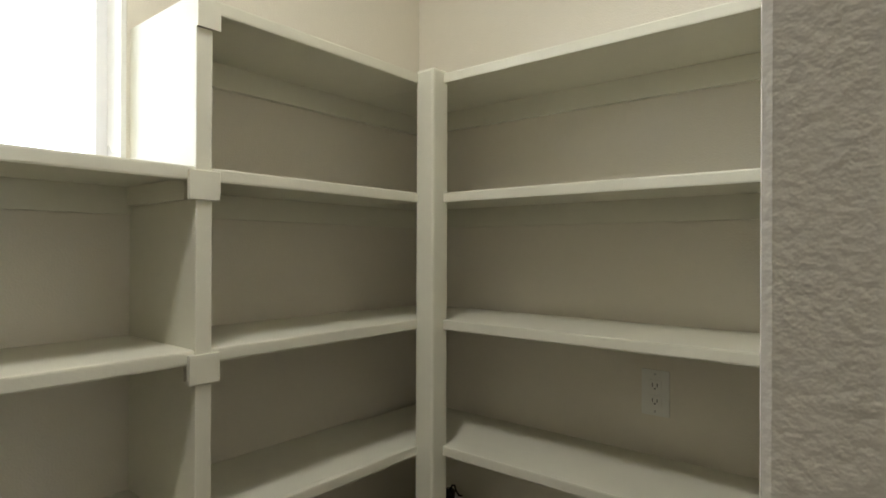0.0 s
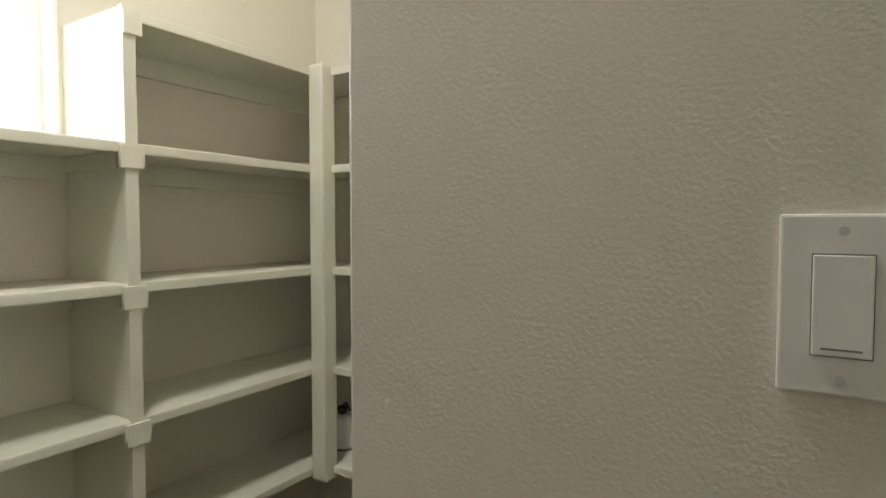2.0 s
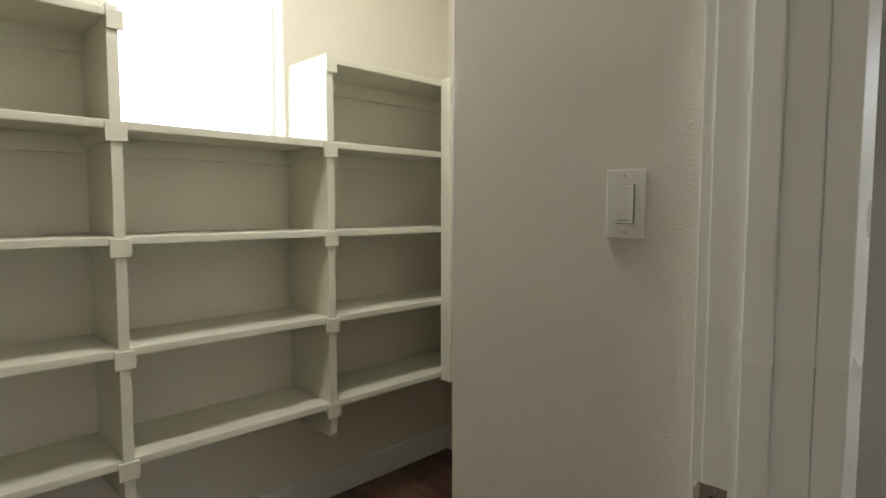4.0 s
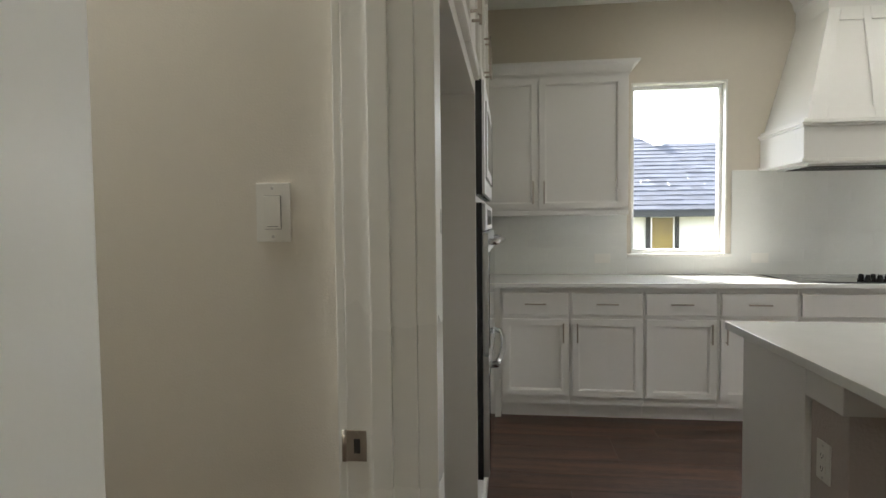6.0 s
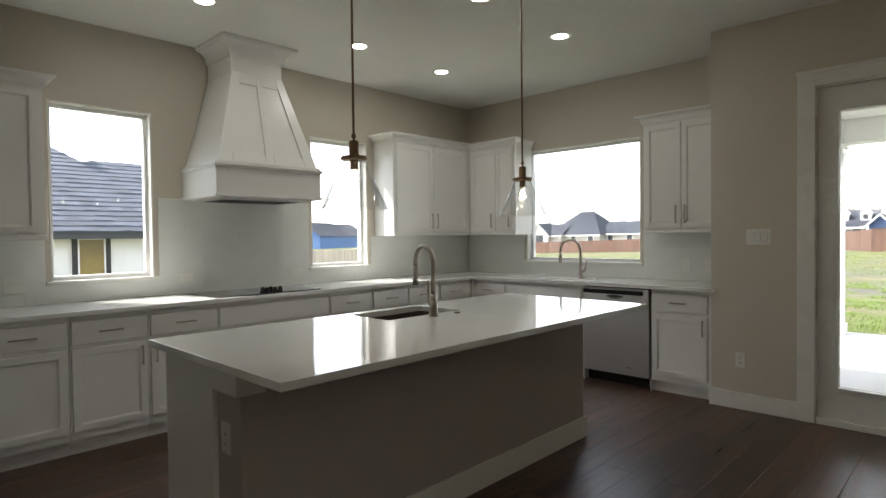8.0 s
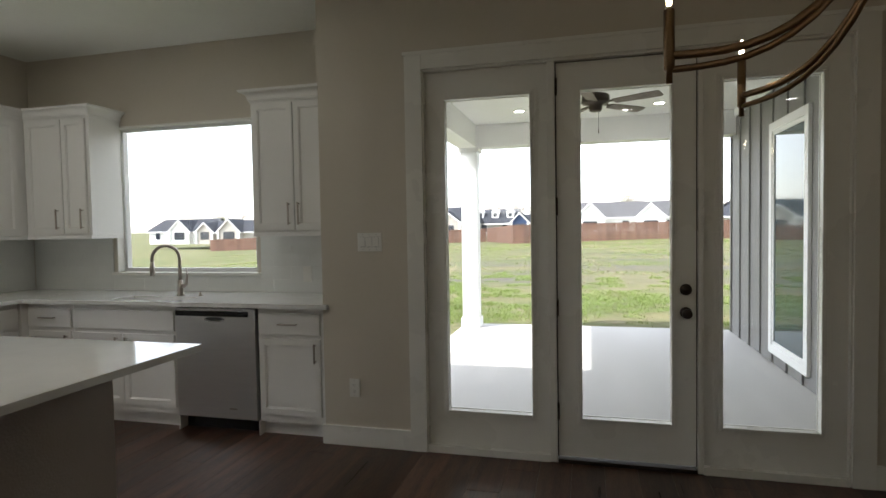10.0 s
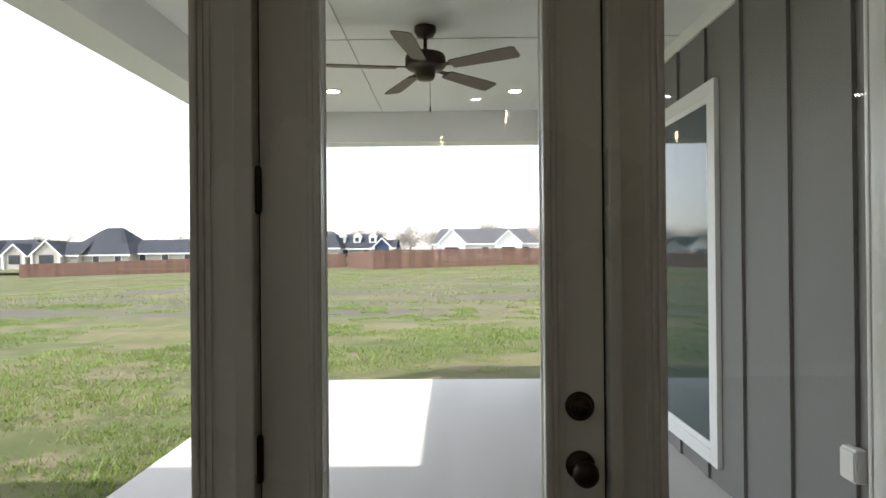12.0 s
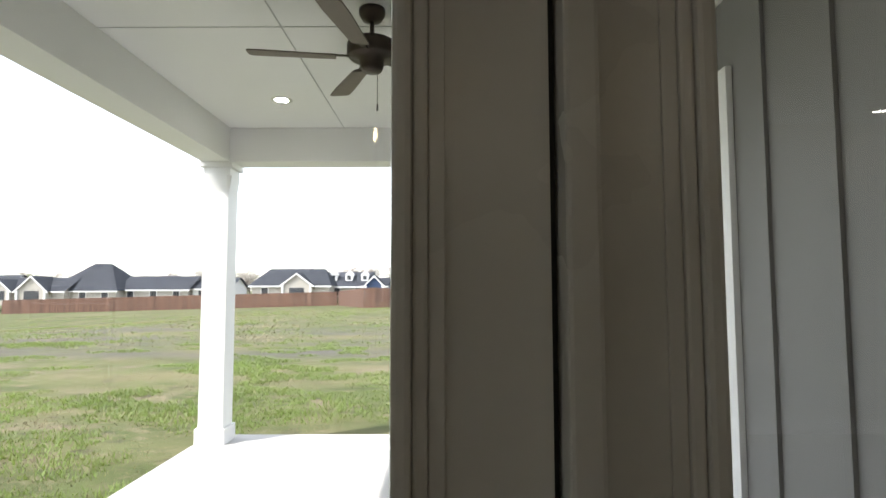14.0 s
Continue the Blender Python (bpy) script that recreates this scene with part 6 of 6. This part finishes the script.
roof_nb["label"], roof_nb["kind"] = "dark grey blue laminated shingle courses", "stuff"
boxes("sash", [(2.92, 2.95, NY - 0.058, NY - 0.05, 0.50, 1.40), (3.35, 3.38, NY - 0.058, NY - 0.05, 0.50, 1.40), (2.95, 3.35, NY - 0.058, NY - 0.05, 1.37, 1.40)], M_HWHITE, nw, "white sash")
boxes("chimney", [(3.46, 3.66, NY + 2.0, NY + 2.3, 2.8, 3.36)], M_HWHITE, nb, "pale chimney box")

# ---------------------------------------------------------------- far trees
M_TWIG = mat("bare grey twigs", (0.30, 0.27, 0.24), 0.9, vary=0.2)
M_SPRING = mat("pale spring leaves", (0.16, 0.19, 0.08), 0.8, vary=0.3)
M_TRUNK = mat("grey bark", (0.12, 0.10, 0.08), 0.9, vary=0.2)


def tree(x, y, h, spread, leafy, label):
    t = thing("tree", label, "tree", "far trees")
    z = lift(x, y) - 0.3
    bm = bmesh.new()
    tips = []
    sweep(bm, [(x, y, z), (x + 0.1, y, z + h * 0.25), (x, y + 0.1, z + h * 0.55), (x + 0.1, y, z + h * 0.9)], [0.22, 0.17, 0.1, 0.02], 7)
    for k in range(9):
        a = rng.uniform(0, 6.283)
        b = z + h * rng.uniform(0.25, 0.7)
        l = spread * rng.uniform(0.5, 1.0)
        e = Vector((x + l * math.cos(a), y + l * math.sin(a), min(z + h, b + l * rng.uniform(0.5, 1.1))))
        mid = Vector((x, y, b)).lerp(e, 0.5) + Vector((0, 0, 0.2))
        sweep(bm, [(x, y, b), mid, e], [0.08, 0.05, 0.015], 5)
        tips += [mid, e]
    part("trunk", bm, M_TRUNK, t)
    verts, faces = [], []
    for k in range(1500):
        p = tips[rng.integers(len(tips))] + Vector(rng.normal(0, spread * 0.28, 3))
        p.z = min(p.z, z + h * 1.05)
        l = 0.55 if not leafy else 0.22
        w = 0.045 if not leafy else 0.12
        d = Vector(rng.normal(0, 1, 3)) + Vector((0, 0, 0.8))
        d.normalize()
        o = d.orthogonal().normalized()
        n0 = len(verts)
        verts += [tuple(p - o * w), tuple(p + o * w), tuple(p + d * l)]
        faces.append((n0, n0 + 1, n0 + 2))
    me = bpy.data.meshes.new("crown")
    me.from_pydata(verts, [], faces)
    me.materials.append(M_SPRING if leafy else M_TWIG)
    c = new("crown", me)
    c.parent = t


for i in range(64):
    y = -70 + 2.45 * i + rng.uniform(-1.5, 1.5)
    x = rng.uniform(112, 135)
    leafy = rng.random() < 0.22
    tree(x, y, rng.uniform(6.0, 8.6), rng.uniform(1.8, 3.0), leafy, "pale green budding tree beyond the houses" if leafy else "bare grey tree beyond the houses")
for i in range(10):
    x = 30 + 6 * i + rng.uniform(-2, 2)
    tree(x, 128 + rng.uniform(-4, 6), rng.uniform(5, 8), 2.6, rng.random() < 0.4, "bare tree beyond the blue houses")

# ---------------------------------------------------------------- pieces: splash tiles and floor planks
fields = [("n", -0.2, 1.039, 0.9147, 1.359), ("n", 1.782, 3.143, 0.9147, 1.6695), ("n", 3.893, XR - 0.014, 0.9147, 1.357), ("n", 1.039, 1.782, 0.9147, 1.043), ("n", 3.143, 3.893, 0.9147, 1.043),
          ("e", 0.194, 1.024, 0.9147, 1.358), ("e", 2.442, YH - 0.014, 0.9147, 1.357), ("e", 1.024, 2.442, 0.9147, 1.043)]
tiles = {}


def tile(sd, a, b, c, d):
    key = (sd, round(b - a, 3), round(d - c, 3))
    if key not in tiles:
        bm = bmesh.new()
        s = NORTH if sd == "n" else EAST
        w, h = b - a, d - c
        box(bm, *(lambda q: (q[0] - s.at[0], q[1] - s.at[0], q[2] - s.at[1], q[3] - s.at[1], q[4], q[5]))(s.b(0, w, 0.0035, 0.0095, 0, h)))
        bmesh.ops.bevel(bm, geom=bm.edges[:], offset=0.0005, segments=1, affect="EDGES")
        me = bpy.data.meshes.new("tile")
        bm.to_mesh(me)
        bm.free()
        me.materials.append(M_TILE)
        tiles[key] = me
    ob = new("tile", tiles[key])
    s = NORTH if sd == "n" else EAST
    ob.matrix_basis = Matrix.Translation((s.at[0] + s.u[0] * a, s.at[1] + s.u[1] * a, c))
    ob.parent = splash


for sd, a0, a1, z0, z1 in fields:
    row = 0
    z = z0
    while z < z1 - 0.01:
        zt = min(z + TH - GAP, z1)
        u = math.floor((a0 - (TW / 2 if row % 2 else 0)) / TW) * TW + (TW / 2 if row % 2 else 0)
        while u < a1:
            p, q = max(u, a0), min(u + TW - GAP, a1)
            if q - p > 0.012:
                tile(sd, p, q, z, zt)
            u += TW
        z += TH
        row += 1

floor_ob = bpy.data.objects["floor"]
planks = {}
PW = 0.181


def plank(x0, x1, y0, y1):
    key = (round(x1 - x0, 3), round(y1 - y0, 3))
    if key not in planks:
        bm = bmesh.new()
        box(bm, 0, x1 - x0, 0, y1 - y0, -0.011, 0.0)
        bmesh.ops.bevel(bm, geom=[e for e in bm.edges if all(v.co.z > -0.001 for v in e.verts)], offset=0.0008, segments=1, affect="EDGES")
        me = bpy.data.meshes.new("plank")
        bm.to_mesh(me)
        bm.free()
        me.materials.append(M_WOOD)
        planks[key] = me
    ob = new("plank", planks[key])
    ob.matrix_basis = Matrix.Translation((x0, y0, 0))
    ob.parent = floor_ob


pr = random.Random(11)
y = YS
while y < YH:
    x = -pr.choice((0.0, 0.3, 0.6, 0.9, 1.2)) - 0.135
    yb = min(y + PW - 0.001, YH)
    while x < XR:
        xa, xb = max(x, -0.135), min(x + 1.5 - 0.001, XR if y > 0.2 else XJ + 0.01)
        if xb - xa > 0.02:
            plank(xa, xb, y, yb)
        x += 1.5
    y += PW
bm = bmesh.new()
y = -1.9
while y < 1.28:
    for x0, x1 in ((-2.00, -1.21), (-1.209, -0.1355)):
        box(bm, x0, x1, y, min(y + PW - 0.001, 1.28), -0.011, 0.0)
    y += PW
part("pantry_planks", bm, M_WOOD, floor_ob)["kind"] = "stuff"
